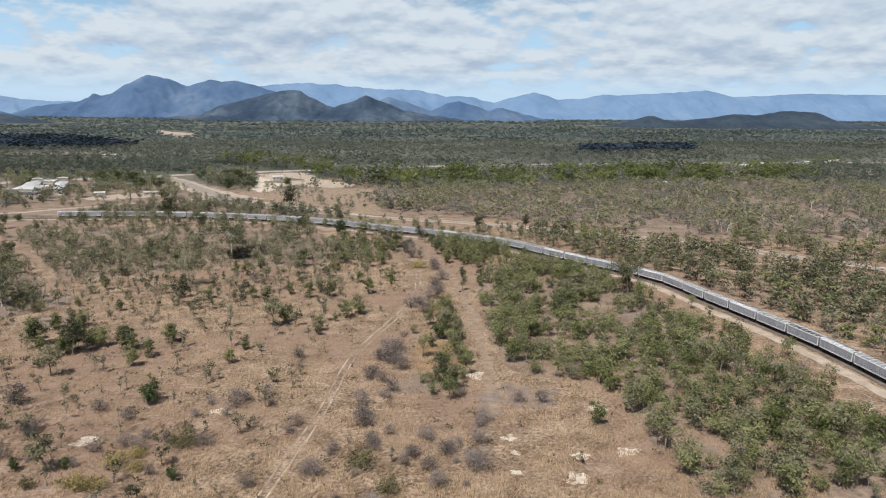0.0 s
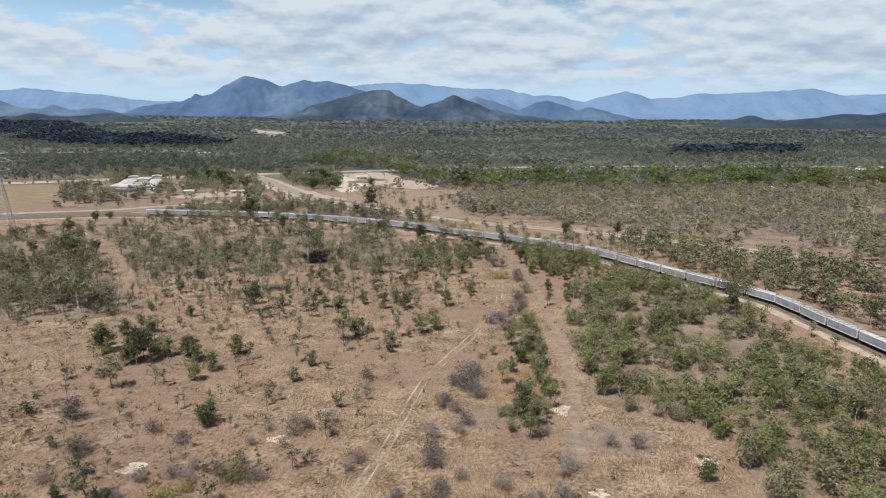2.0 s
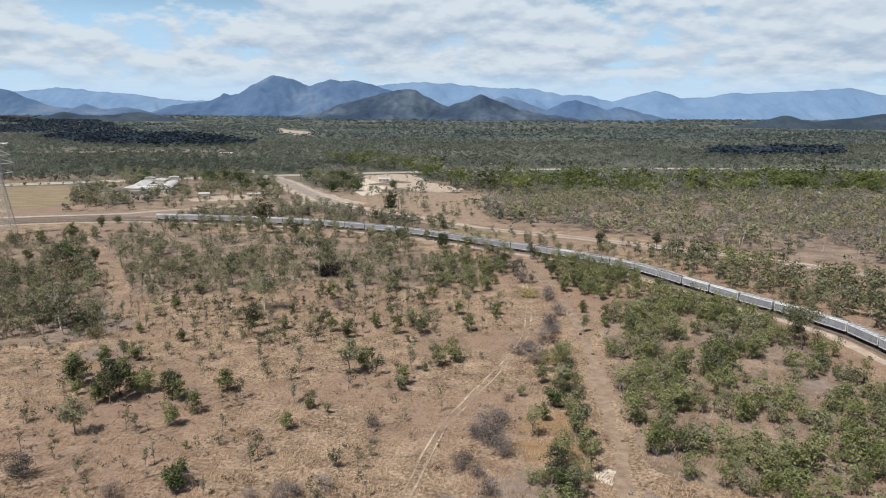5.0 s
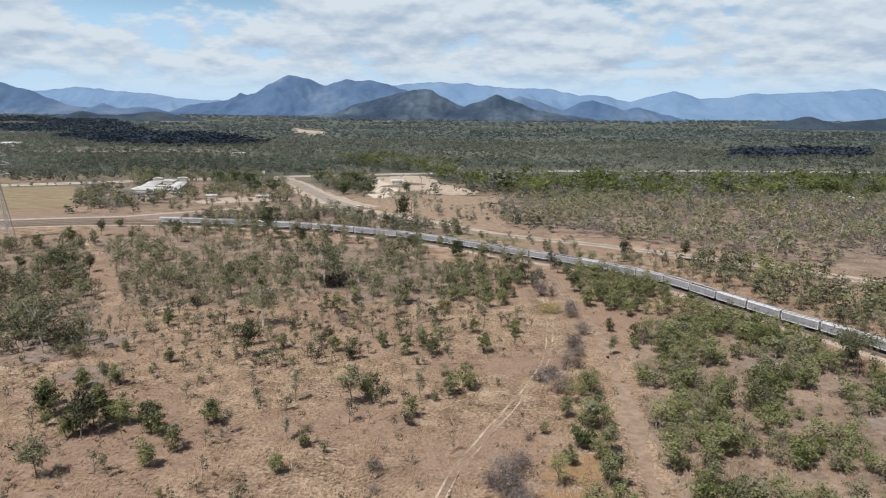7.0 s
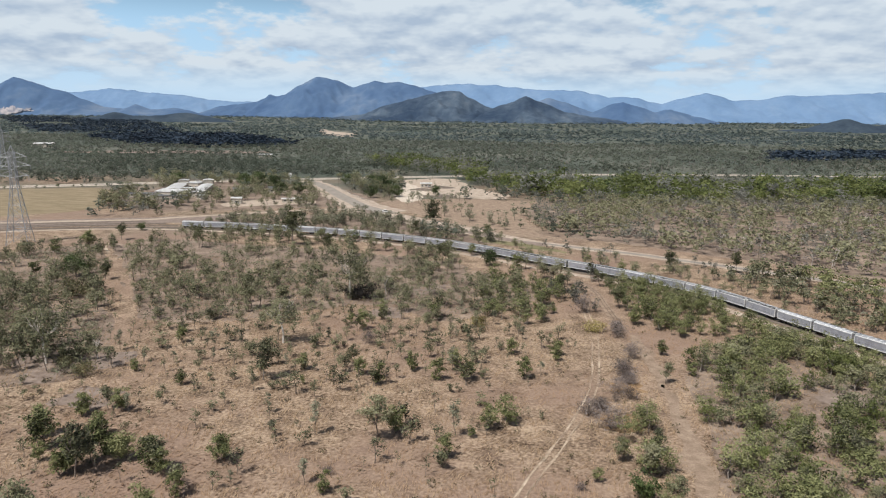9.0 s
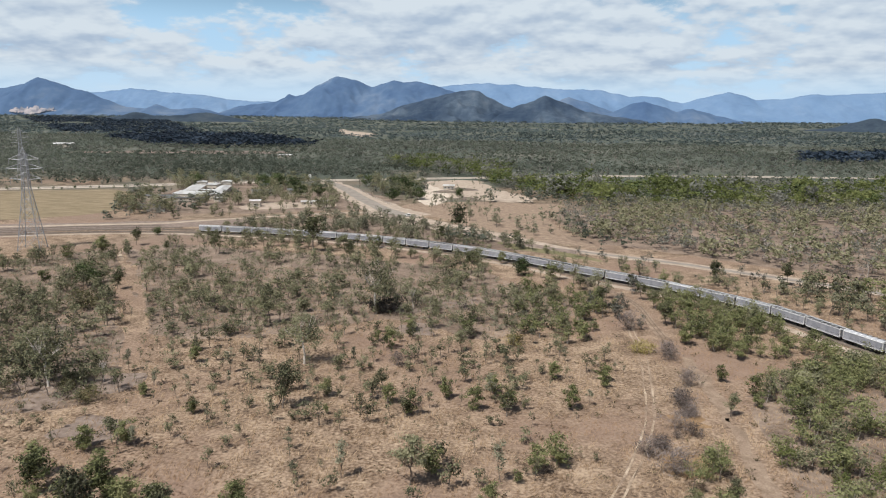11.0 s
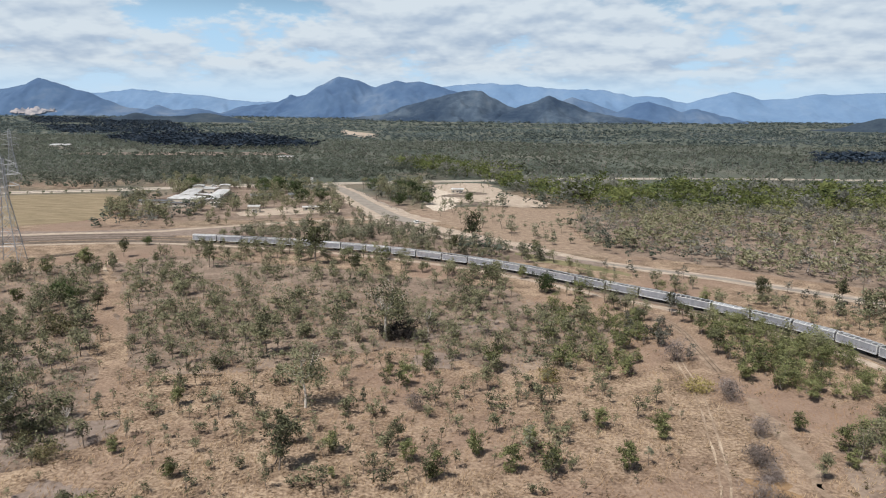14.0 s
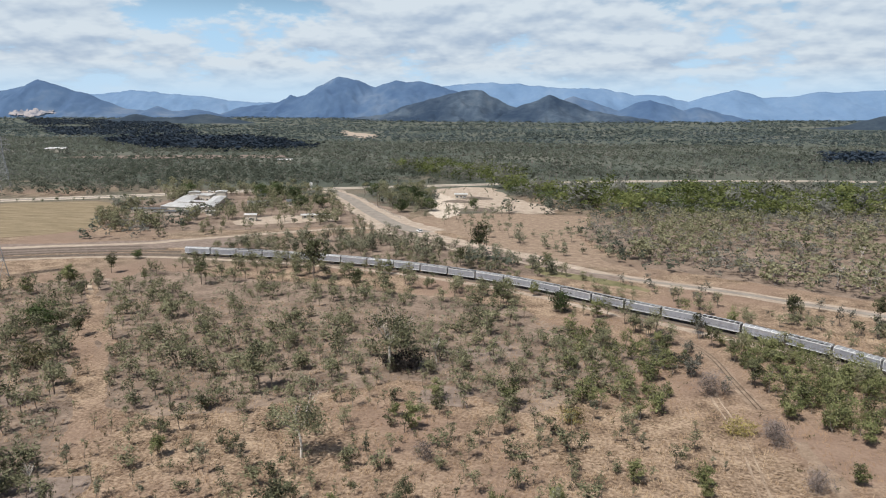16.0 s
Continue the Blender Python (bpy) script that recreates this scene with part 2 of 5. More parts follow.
M_BARK = mat("grey_bark", [(0.3, (0.10, 0.08, 0.065)), (0.55, (0.20, 0.165, 0.14)), (0.8, (0.33, 0.29, 0.25))], scale=1.5, fine=0.4, rough=0.95, bump=0.02)
M_PALEBARK = mat("pale_grey_bark", [(0.3, (0.18, 0.155, 0.135)), (0.55, (0.31, 0.275, 0.245)), (0.8, (0.46, 0.42, 0.38))], scale=1.2, fine=0.4, rough=0.9)
M_WHITEBARK = mat("white_gum_bark", [(0.3, (0.33, 0.28, 0.24)), (0.5, (0.56, 0.51, 0.46)), (0.75, (0.72, 0.69, 0.64))], scale=1.2, fine=0.3, rough=0.8)
# M_FAR* lean grey-blue and M_DIST* more so: distance haze in the leaf colour
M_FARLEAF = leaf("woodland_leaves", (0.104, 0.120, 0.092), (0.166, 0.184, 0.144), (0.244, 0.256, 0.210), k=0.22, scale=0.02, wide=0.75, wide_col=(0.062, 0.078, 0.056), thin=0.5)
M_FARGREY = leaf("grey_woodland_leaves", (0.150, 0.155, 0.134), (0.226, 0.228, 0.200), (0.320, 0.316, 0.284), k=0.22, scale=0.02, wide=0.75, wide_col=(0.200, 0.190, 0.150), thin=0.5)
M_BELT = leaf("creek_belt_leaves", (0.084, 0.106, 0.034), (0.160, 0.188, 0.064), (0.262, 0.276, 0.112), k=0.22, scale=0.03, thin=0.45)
M_DISTLEAF = leaf("haze_tinted_woodland_leaves", (0.078, 0.106, 0.106), (0.126, 0.164, 0.164), (0.195, 0.234, 0.232), k=0.28, scale=0.01, wide=0.8, wide_col=(0.045, 0.062, 0.056), thin=0.5)
M_DISTGREY = leaf("haze_tinted_grey_leaves", (0.118, 0.145, 0.150), (0.174, 0.207, 0.214), (0.252, 0.282, 0.290), k=0.28, scale=0.01, wide=0.6, wide_col=(0.085, 0.105, 0.092), thin=0.5)
# near-black navy leaves: cloud shadow on the plain, put into the colour
M_CLOUDSHADE = leaf("cloud_shadow_leaves", (0.014, 0.024, 0.042), (0.026, 0.042, 0.066), (0.046, 0.066, 0.090), k=0.4, scale=0.02)
M_QUARRY = mat("pale_quarry_rock", [(0.36, (0.12, 0.14, 0.18)), (0.5, (0.27, 0.26, 0.28)), (0.66, (0.42, 0.38, 0.37))], scale=0.02, detail=8, fine=0.4, rough=1)
M_STRIP = mat("trodden_dirt", [(0.22, (0.165, 0.118, 0.085)), (0.45, (0.245, 0.18, 0.132)), (0.62, (0.32, 0.242, 0.18)), (0.82, (0.42, 0.335, 0.255))], scale=0.35, detail=9, fine=0.5,
              bump=0.25, bump_scale=2, rough=0.95)

M_ALU = mat("weathered_aluminium", [(0.25, (0.230, 0.242, 0.278)), (0.55, (0.325, 0.340, 0.380)), (0.8, (0.425, 0.440, 0.485))], scale=0.8, detail=8, fine=0.3,
            per_object=0.1, metal=0.12, rough=0.5, stretch=(1, 1, 0.4))
M_ALU_WHITE = mat("white_painted_frame", [(0.3, (0.60, 0.61, 0.62)), (0.6, (0.76, 0.77, 0.77)), (0.8, (0.84, 0.84, 0.83))], scale=1.2, fine=0.3, per_object=0.15, rough=0.5)
M_ROOF_ALU = mat("dull_silver_roof", [(0.25, (0.30, 0.31, 0.335)), (0.55, (0.42, 0.43, 0.455)), (0.8, (0.54, 0.55, 0.57))], scale=1.2, fine=0.7, per_object=0.14, rough=0.75)
M_UNDER = mat("dark_underframe", [(0.3, (0.012, 0.011, 0.010)), (0.7, (0.04, 0.034, 0.03))], scale=1.5, fine=0.3, rough=0.8)
M_STEEL = mat("galvanised_steel", [(0.3, (0.24, 0.25, 0.27)), (0.7, (0.40, 0.41, 0.43))], scale=0.4, metal=0.5, rough=0.55)
M_WHITE = mat("white_metal_roof", [(0.3, (0.66, 0.66, 0.65)), (0.6, (0.80, 0.80, 0.80)), (0.8, (0.86, 0.86, 0.86))], scale=0.2, fine=0.4, rough=0.5)
M_WALL = mat("cream_wall", [(0.3, (0.42, 0.37, 0.31)), (0.7, (0.58, 0.53, 0.46))], scale=0.5, fine=0.3, rough=0.9)
M_GREYROOF = mat("grey_iron_roof", [(0.3, (0.16, 0.17, 0.18)), (0.7, (0.28, 0.29, 0.30))], scale=0.3, fine=0.4, rough=0.6)
M_GLASS = mat("dark_window_glass", [(0.3, (0.015, 0.018, 0.02)), (0.7, (0.03, 0.035, 0.04))], scale=0.5, rough=0.12)
M_TYRE = mat("tyre_rubber", [(0.3, (0.012, 0.012, 0.012)), (0.7, (0.03, 0.03, 0.03))], scale=3, rough=0.8)
M_WOOD = mat("weathered_pole_wood", [(0.3, (0.11, 0.085, 0.065)), (0.7, (0.22, 0.18, 0.145))], scale=1.5, fine=0.4, rough=0.9, stretch=(4, 4, 0.4))
# distance haze is painted as blue base colour; M_MOUNT also has cloud dapple
M_MOUNT = mat("haze_tinted_mountain_scrub", [(0.36, (0.052, 0.096, 0.184)), (0.5, (0.072, 0.124, 0.216)), (0.60, (0.108, 0.158, 0.240)), (0.74, (0.165, 0.202, 0.258))],
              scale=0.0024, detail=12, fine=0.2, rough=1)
M_MOUNT_PALE = mat("haze_tinted_ridge_scrub", [(0.3, (0.108, 0.186, 0.310)), (0.55, (0.138, 0.222, 0.350)), (0.8, (0.185, 0.268, 0.385))], scale=0.004, detail=11, fine=0.25, rough=1)
# haze blue and pale sunlit patches are painted over the scrub and rock
M_HILL = mat("haze_and_sunlit_hill_scrub", [(0.40, (0.024, 0.043, 0.076)), (0.52, (0.044, 0.067, 0.102)), (0.59, (0.062, 0.090, 0.128)), (0.76, (0.110, 0.136, 0.168))],
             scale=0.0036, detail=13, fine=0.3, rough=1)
M_KNOLL = mat("haze_tinted_knoll_scrub", [(0.38, (0.022, 0.036, 0.056)), (0.55, (0.036, 0.054, 0.076)), (0.8, (0.066, 0.084, 0.100))], scale=0.008, detail=11, fine=0.4, rough=1)


# ---- mesh helpers ----
def tri_data(name, V, T, mats, index=None):
    V, T = np.asarray(V, np.float32), np.asarray(T, np.int32)
    me = bpy.data.meshes.new(name)
    me.vertices.add(len(V))
    me.vertices.foreach_set("co", V.ravel())
    me.loops.add(T.size)
    me.loops.foreach_set("vertex_index", T.ravel())
    me.polygons.add(len(T))
    me.polygons.foreach_set("loop_start", np.arange(0, T.size, 3, dtype=np.int32))
    if index is not None:
        me.polygons.foreach_set("material_index", np.asarray(index, np.int32))
    for m in mats:
        me.materials.append(m)
    me.update(calc_edges=True)
    return me


def from_bm(name, bm, material):
    me = bpy.data.meshes.new(name)
    bm.to_mesh(me)
    bm.free()
    me.materials.append(material)
    return me


def part(name, data, parent, label="", material=None):
    """Links a bmesh or a mesh as one part under a thing."""
    if material is not None:
        data = from_bm(name, data, material)
    ob = new(name, data)
    ob.parent = parent
    return tagged(ob, label)


def box(bm, x0, x1, y0, y1, z0, z1, bevel=0.0):
    r = bmesh.ops.create_cube(bm, size=1.0, matrix=Matrix.Translation(((x0 + x1) / 2, (y0 + y1) / 2, (z0 + z1) / 2)) @ Matrix.Diagonal((x1 - x0, y1 - y0, z1 - z0, 1)))
    if bevel:
        edges = list({e for v in r["verts"] for e in v.link_edges})
        bmesh.ops.bevel(bm, geom=edges, offset=bevel, segments=1, affect="EDGES")
    return bm


def bar(bm, p, q, r=0.05, sides=4):
    p, q = Vector(p), Vector(q)
    m = Matrix.Translation((p + q) / 2) @ (q - p).to_track_quat("Z", "Y").to_matrix().to_4x4()
    bmesh.ops.create_cone(bm, cap_ends=True, segments=sides, radius1=r, radius2=r, depth=(q - p).length, matrix=m)
    return bm


def thing(name, label, category, at=(0, 0, 0), rz=0.0, group="", kind=""):
    ob = new(name)
    ob.empty_display_size = 0.5
    ob.matrix_world = pose(*at, 0, 0, rz)
    return tagged(ob, label, category, group, kind)


# ---- lines on the land ----
def glide(points, step=4.0):
    """A smooth line through the points, as an even row of places."""
    p = np.array(points, float)
    p = np.vstack([2 * p[0] - p[1], p, 2 * p[-1] - p[-2]])
    out = []
    for i in range(1, len(p) - 2):
        for u in np.linspace(0, 1, 24, endpoint=False):
            a, b, c, d = p[i - 1:i + 3]
            out.append(0.5 * (2 * b + (c - a) * u + (2 * a - 5 * b + 4 * c - d) * u ** 2 + (3 * b - a - 3 * c + d) * u ** 3))
    out = np.array(out + [p[-2]])
    s = np.concatenate([[0], np.cumsum(np.linalg.norm(np.diff(out, axis=0), axis=1))])
    t = np.arange(0, s[-1], step)
    return np.stack([np.interp(t, s, out[:, k]) for k in (0, 1)], 1)


def side(line):
    d = np.gradient(line, axis=0)
    d /= np.linalg.norm(d, axis=1)[:, None]
    return np.stack([-d[:, 1], d[:, 0]], 1)


def rise(x, y):
    """The height of the land: flat, and a slow foot slope under the far ranges."""
    u = np.clip((np.asarray(y, float) - 1800) / 2700, 0, 1)
    return 24 * u * u * (3 - 2 * u)


RNG = np.random.default_rng(7)


def ribbon(name, line, width, z, material, ragged=0.0, label="", category="", crown=0.0):
    line = np.asarray(line)
    n = len(line)
    sd = side(line)
    w = np.asarray(width, float) * np.ones(n) / 2

    def edge(k):
        r = RNG.normal(0, 1, n)
        r = np.convolve(r, [0.25, 0.5, 0.25], "same")
        return line + sd * (k * (w + ragged * r))[:, None]
    a, b = edge(1), edge(-1)
    za = rise(a[:, 0], a[:, 1])
    V = np.concatenate([np.c_[a, za + z], np.c_[line, za + z + crown], np.c_[b, za + z]])
    i = np.arange(n - 1)
    T = np.concatenate([np.c_[i, n + i, i + 1], np.c_[i + 1, n + i, n + i + 1], np.c_[n + i, 2 * n + i, n + i + 1], np.c_[n + i + 1, 2 * n + i, 2 * n + i + 1]])
    ob = new(name, tri_data(name, V, T, [material]))
    return tagged(ob, label, category, "", "structure")


def patch(name, corners, z, material, label, category, ragged=1.5, step=3.0):
    """A flat patch of ground with an uneven outline."""
    p = glide(list(corners) + [corners[0]], step)
    p = p + np.convolve(RNG.normal(0, ragged, len(p)), [0.2, 0.6, 0.2], "same")[:, None] * side(p)
    bm = bmesh.new()
    f = bm.faces.new([bm.verts.new((x, y, float(rise(x, y)) + z)) for x, y in p])
    bmesh.ops.triangulate(bm, faces=[f])
    bmesh.ops.recalc_face_normals(bm, faces=bm.faces)
    ob = new(name, from_bm(name, bm, material))
    return tagged(ob, label, category, "", "structure")


def blob(name, cx, cy, r, z, material, label):
    """A small ragged patch of bare soil."""
    n = 40
    a = np.linspace(0, 2 * np.pi, n, endpoint=False)
    rr = np.array([1 + 0.75 * noise.fractal(Vector((1.6 * math.cos(t) + cx, 1.6 * math.sin(t) + cy, 0.5)), 1.0, 2.0, 5) for t in a])
    rr = r * np.clip(rr, 0.25, 2)
    V = np.vstack([[cx, cy, z], np.c_[cx + 1.3 * rr * np.cos(a), cy + rr * np.sin(a), np.full(n, z)]])
    i = np.arange(n)
    T = np.c_[np.zeros(n, int), 1 + i, 1 + (i + 1) % n]
    tagged(new(name, tri_data(name, V, T, [material])), label, "bare soil", "", "structure")


def inside(px, py, poly):
    poly = np.asarray(poly, float)
    res = np.zeros(len(px), bool)
    j = len(poly) - 1
    for i in range(len(poly)):
        xi, yi = poly[i]
        xj, yj = poly[j]
        hit = ((yi > py) != (yj > py)) & (px < (xj - xi) * (py - yi) / (yj - yi + 1e-9) + xi)
        res ^= hit
        j = i
    return res


def near_line(px, py, line, dist):
    res = np.zeros(len(px), bool)
    line = np.asarray(line)
    for k in range(0, len(px), 4000):
        d = (px[k:k + 4000, None] - line[None, :, 0]) ** 2 + (py[k:k + 4000, None] - line[None, :, 1]) ** 2
        res[k:k + 4000] = d.min(1) < dist * dist
    return res


# ---- the plan ----
MAIN = glide([(-430, 296), (-340, 345), (-268, 384), (-228, 400), (-194, 405.5), (-141, 404), (-92, 395.5), (-43, 377), (-2, 350.5), (28, 331), (55, 307),
              (70, 283), (83, 262), (101, 234), (107, 206), (112, 181), (116, 157), (117.5, 134), (118, 100), (116, 40), (110, -60)], 1.5)
ACCESS = MAIN + side(MAIN) * -5.2
DIRT_ROAD = glide([(-330, 385), (-262, 414), (-227, 428), (-211, 441), (-192, 456), (-167, 475), (-146, 489), (-120, 499)], 4)
PALE_ROAD = glide([(-122, 506), (-105, 484), (-84, 463), (-58, 444), (-36, 426), (-14, 408), (4, 398)], 4)
BACK_ROAD = glide([(-18, 407), (10, 395), (39, 383), (58, 372), (80, 360), (120, 335), (170, 290), (230, 220)], 4)
SIDE_ROAD = glide([(-212, 668), (-200, 651), (-177, 613), (-158, 577), (-138, 541), (-118, 508), (-96, 484)], 4)
HIGHWAY = glide([(-900, 300), (-640, 430), (-423, 557), (-375, 586), (-326, 618), (-281, 650), (-228, 677), (-167, 709), (-88, 748), (-7, 788), (111, 824),
                 (245, 849), (420, 870), (700, 880)], 12)
WHEEL_TRACK = glide([(24, 318), (14, 300), (12, 285), (13, 262), (12, 242), (10, 220), (4, 197), (-4, 174), (-9, 156), (-13, 128), (-18, 103), (-22, 85), (-30, 55)], 2)
LEFT_TRACK = glide([(-203, 366), (-199, 352), (-185, 334), (-173, 319), (-155, 298), (-141, 278), (-128, 256), (-118, 236)], 2)
SIDING = glide([(-28, 374), (-8, 352), (8, 329), (16, 312), (18.5, 293), (20.5, 276)], 2)
STRIP = glide([(24, 262), (26, 238), (26.5, 194), (26, 163), (24, 138), (22, 122)], 2)
PADDOCK = [(-620, 440), (-406, 544), (-352, 567), (-318, 540), (-290, 490), (-281, 462), (-300, 432), (-350, 405), (-520, 330)]
YARD = [(-420, 306), (-300, 372), (-240, 404), (-196, 424), (-180, 436), (-190, 452), (-232, 436), (-300, 408), (-430, 350)]
LOT = [(-136, 692), (-100, 722), (-78, 706), (-62, 650), (-28, 592), (-44, 572), (-88, 582), (-114, 600), (-116, 640)]
THICKET = [(33, 238), (52, 262), (72, 254), (86, 212), (93, 165), (97, 125), (104, 100), (100, 70), (60, 60), (52, 84), (51, 136), (36, 143), (30, 152), (30, 165), (31, 200)]
SIDING_WOOD = [(12, 352), (22, 352), (36, 330), (50, 309), (64, 286), (52, 280), (40, 296), (28, 310), (20, 318), (10, 340)]
ROUGH = [(-60, 84), (-66, 118), (-92, 138), (-128, 190), (-150, 205), (-158, 160), (-120, 110), (-88, 84)]
EDGE_WOOD = [(-168, 262), (-138, 262), (-130, 236), (-124, 210), (-136, 186), (-152, 190), (-176, 236)]
TRAIN_WOOD = [(28, 318), (52, 292), (74, 256), (92, 222), (84, 208), (66, 236), (44, 262), (27, 275), (24, 300)]
MID_WOOD = [(-190, 378), (-60, 356), (-14, 322), (-2, 305), (-28, 268), (-60, 278), (-95, 255), (-118, 250), (-150, 290), (-185, 345)]
LEFT_WOOD = [(-235, 330), (-195, 360), (-165, 300), (-138, 262), (-118, 232), (-110, 205), (-160, 200), (-240, 270)]
FIELD = [(-150, 240), (-60, 268), (0, 262), (4, 210), (-12, 150), (-30, 70), (-110, 60), (-140, 150)]
EAST_SCRUB = [(128, 40), (128, 160), (122, 200), (112, 240), (92, 280), (74, 312), (62, 336), (82, 352), (110, 334), (150, 318), (330, 300), (330, 60)]
BACK_SCRUB = [(12, 424), (44, 402), (90, 376), (160, 332), (420, 300), (520, 560), (300, 600), (90, 575), (0, 545), (-12, 520), (-6, 470)]
BARE_GROUND = [(-96, 562), (-60, 566), (-8, 560), (-16, 500), (-4, 440), (8, 408), (-24, 424), (-60, 462), (-92, 500), (-112, 530)]
CREEK_BELT = [(-84, 716), (-46, 640), (-20, 588), (20, 570), (85, 575), (175, 590), (330, 612), (420, 640), (430, 720), (300, 735), (120, 712), (0, 705), (-50, 735), (-90, 860),
              (-170, 960), (-230, 950), (-180, 840)]
YARDS_WOOD = [(-350, 640), (-290, 560), (-230, 590), (-205, 640), (-240, 665), (-300, 660)]
PLACES = [(-268, 550, 62), (83, 216, 5), (64, 221, 6), (77, 210, 5), (78, 189, 4.5), (62, 188, 3.5), (54, 167, 2.5), (-206, 505, 12), (-172, 523, 14), (-236, 564, 10)]


def free_of_lines(x, y, extra=0.0, worn=1.0):
    bad = near_line(x, y, MAIN[::2], 8 + extra) | near_line(x, y, DIRT_ROAD, 6) | near_line(x, y, PALE_ROAD, 11) | near_line(x, y, BACK_ROAD, 7)
    bad |= near_line(x, y, SIDE_ROAD, 14) | near_line(x, y, HIGHWAY, 16) | near_line(x, y, WHEEL_TRACK, 2.6 * worn) | near_line(x, y, LEFT_TRACK, 2.0)
    bad |= near_line(x, y, SIDING, 3.5) | near_line(x, y, STRIP, 3.7 * worn)
    for poly in (PADDOCK, YARD, LOT):
        bad |= inside(x, y, poly)
    for a, b, r in PLACES[1:]:
        bad |= (x - a) ** 2 + (y - b) ** 2 < r * r
    bad |= (np.abs(x + 268) < 26) & (np.abs(y - 550) < 66)
    return ~bad


# ---- ground ----
def ground():
    xs = np.concatenate([np.linspace(-5200, -700, 46)[:-1], np.linspace(-700, 700, 41)[:-1], np.linspace(700, 5200, 46)])
    ys = np.concatenate([np.linspace(-3000, 0, 20)[:-1], np.linspace(0, 900, 30)[:-1], np.linspace(900, 4900, 60)])
    X, Y = np.meshgrid(xs, ys)
    V = np.c_[X.ravel(), Y.ravel(), rise(X, Y).ravel()]
    nx = len(xs)
    i = (np.arange(len(ys) - 1)[:, None] * nx + np.arange(nx - 1)).ravel()
    T = np.concatenate([np.c_[i, i + 1, i + nx], np.c_[i + 1, i + nx + 1, i + nx]])
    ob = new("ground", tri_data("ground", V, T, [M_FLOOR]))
    tagged(ob, "flat savanna of dry tan grass and bare pinkish soil", "ground", "", "structure")


ground()
ribbon("road", HIGHWAY, 16, 0.10, M_CLAY, 1.2, "pale sealed highway crossing the plain", "road")
ribbon("road", HIGHWAY, 6.5, 0.16, M_ASPHALT, 0.1, "grey carriageway of the highway", "road")
ribbon("road", SIDE_ROAD, np.linspace(16, 30, len(SIDE_ROAD)), 0.09, M_DIRT, 1.5, "wide dirt verge of a side road", "road")
ribbon("road", SIDE_ROAD, np.linspace(9, 11, len(SIDE_ROAD)), 0.14, M_ASPHALT, 0.3, "worn grey side road running from the highway", "road")
ribbon("road", PALE_ROAD, np.linspace(28, 11, len(PALE_ROAD)), 0.08, M_DIRT, 1.5, "broad pale dirt road beside the railway", "road")
ribbon("road", PALE_ROAD[3:] + side(PALE_ROAD)[3:] * -3.5, 6.0, 0.13, M_MAUVE, 0.8, "darker worn gravel along the dirt road", "road")
ribbon("road", BACK_ROAD, 9, 0.07, M_DIRT, 0.7, "pale dirt verge of a narrow road", "road")
ribbon("road", BACK_ROAD, 3.6, 0.12, M_ASPHALT, 0.15, "narrow grey road behind the train", "road")
ribbon("road", DIRT_ROAD, 5, 0.07, M_DIRT, 0.5, "pale dirt lane past the houses", "road")
ribbon("dirt_track", ACCESS, 3.4, 0.05, M_DIRT, 0.35, "pale access track along the railway", "track")
ribbon("dirt_track", LEFT_TRACK, np.linspace(3.2, 4.4, len(LEFT_TRACK)), 0.04, M_GRASS, 1.0, "worn grassy track through the scrub", "track")
ribbon("dirt_track", LEFT_TRACK[:18], 1.5, 0.08, M_RUT, 0.3, "pale bare start of the scrub track", "track")
ribbon("dirt_track", STRIP, 3.2 + 0.9 * np.sin(np.arange(len(STRIP)) * 0.21), 0.046, M_STRIP, 1.0, "bare dirt strip of an old rail bed", "track")
for off in (-0.8, 0.8):
    rut = WHEEL_TRACK + side(WHEEL_TRACK) * off
    ribbon("wheel_rut", rut[14:], 0.5, 0.05, M_STRIP, 0.2, "worn wheel rut in the dry grass", "track")
    for lo, hi in ((228, 290), (60, 222)):
        ribbon("wheel_rut", rut[(rut[:, 1] > lo) & (rut[:, 1] < hi)], 0.33, 0.062, M_RUT, 0.18, "bleached bare stretch of wheel rut", "track")
patch("paddock", PADDOCK, 0.06, M_PADDOCK, "mown golden paddock beyond the railway yard", "paddock", 2.0, 8)
patch("rail_yard", YARD, 0.05, M_MAUVE, "grey gravel bed of the railway yard", "gravel", 1.2, 5)
patch("gravel_lot", LOT, 0.07, M_DIRT, "bare pale gravel lot by the highway", "gravel", 3.0, 5)
patch("gravel_lot", [(-118, 589), (-124, 666), (-107, 645), (-93, 596), (-91, 546), (-103, 543)], 0.10, M_CLAY, "bleached white spoil on the gravel lot", "gravel", 2, 4)
patch("bare_ground", BARE_GROUND, 0.045, M_STRIP, "bare pinkish soil between the lot and the dirt road", "bare soil", 3, 5)
patch("gravel_lot", [(-218, 512), (-214, 496), (-200, 492), (-176, 506), (-156, 518), (-164, 532), (-196, 530)], 0.05, M_DIRT, "pale bare yard around the small sheds", "yard", 2, 4)
patch("green_verge", [(-32, 400), (-10, 388), (8, 378), (4, 388), (-18, 404), (-38, 414)], 0.04, M_GREENGRASS, "strip of green grass beside the railway", "grass", 1.2, 3)
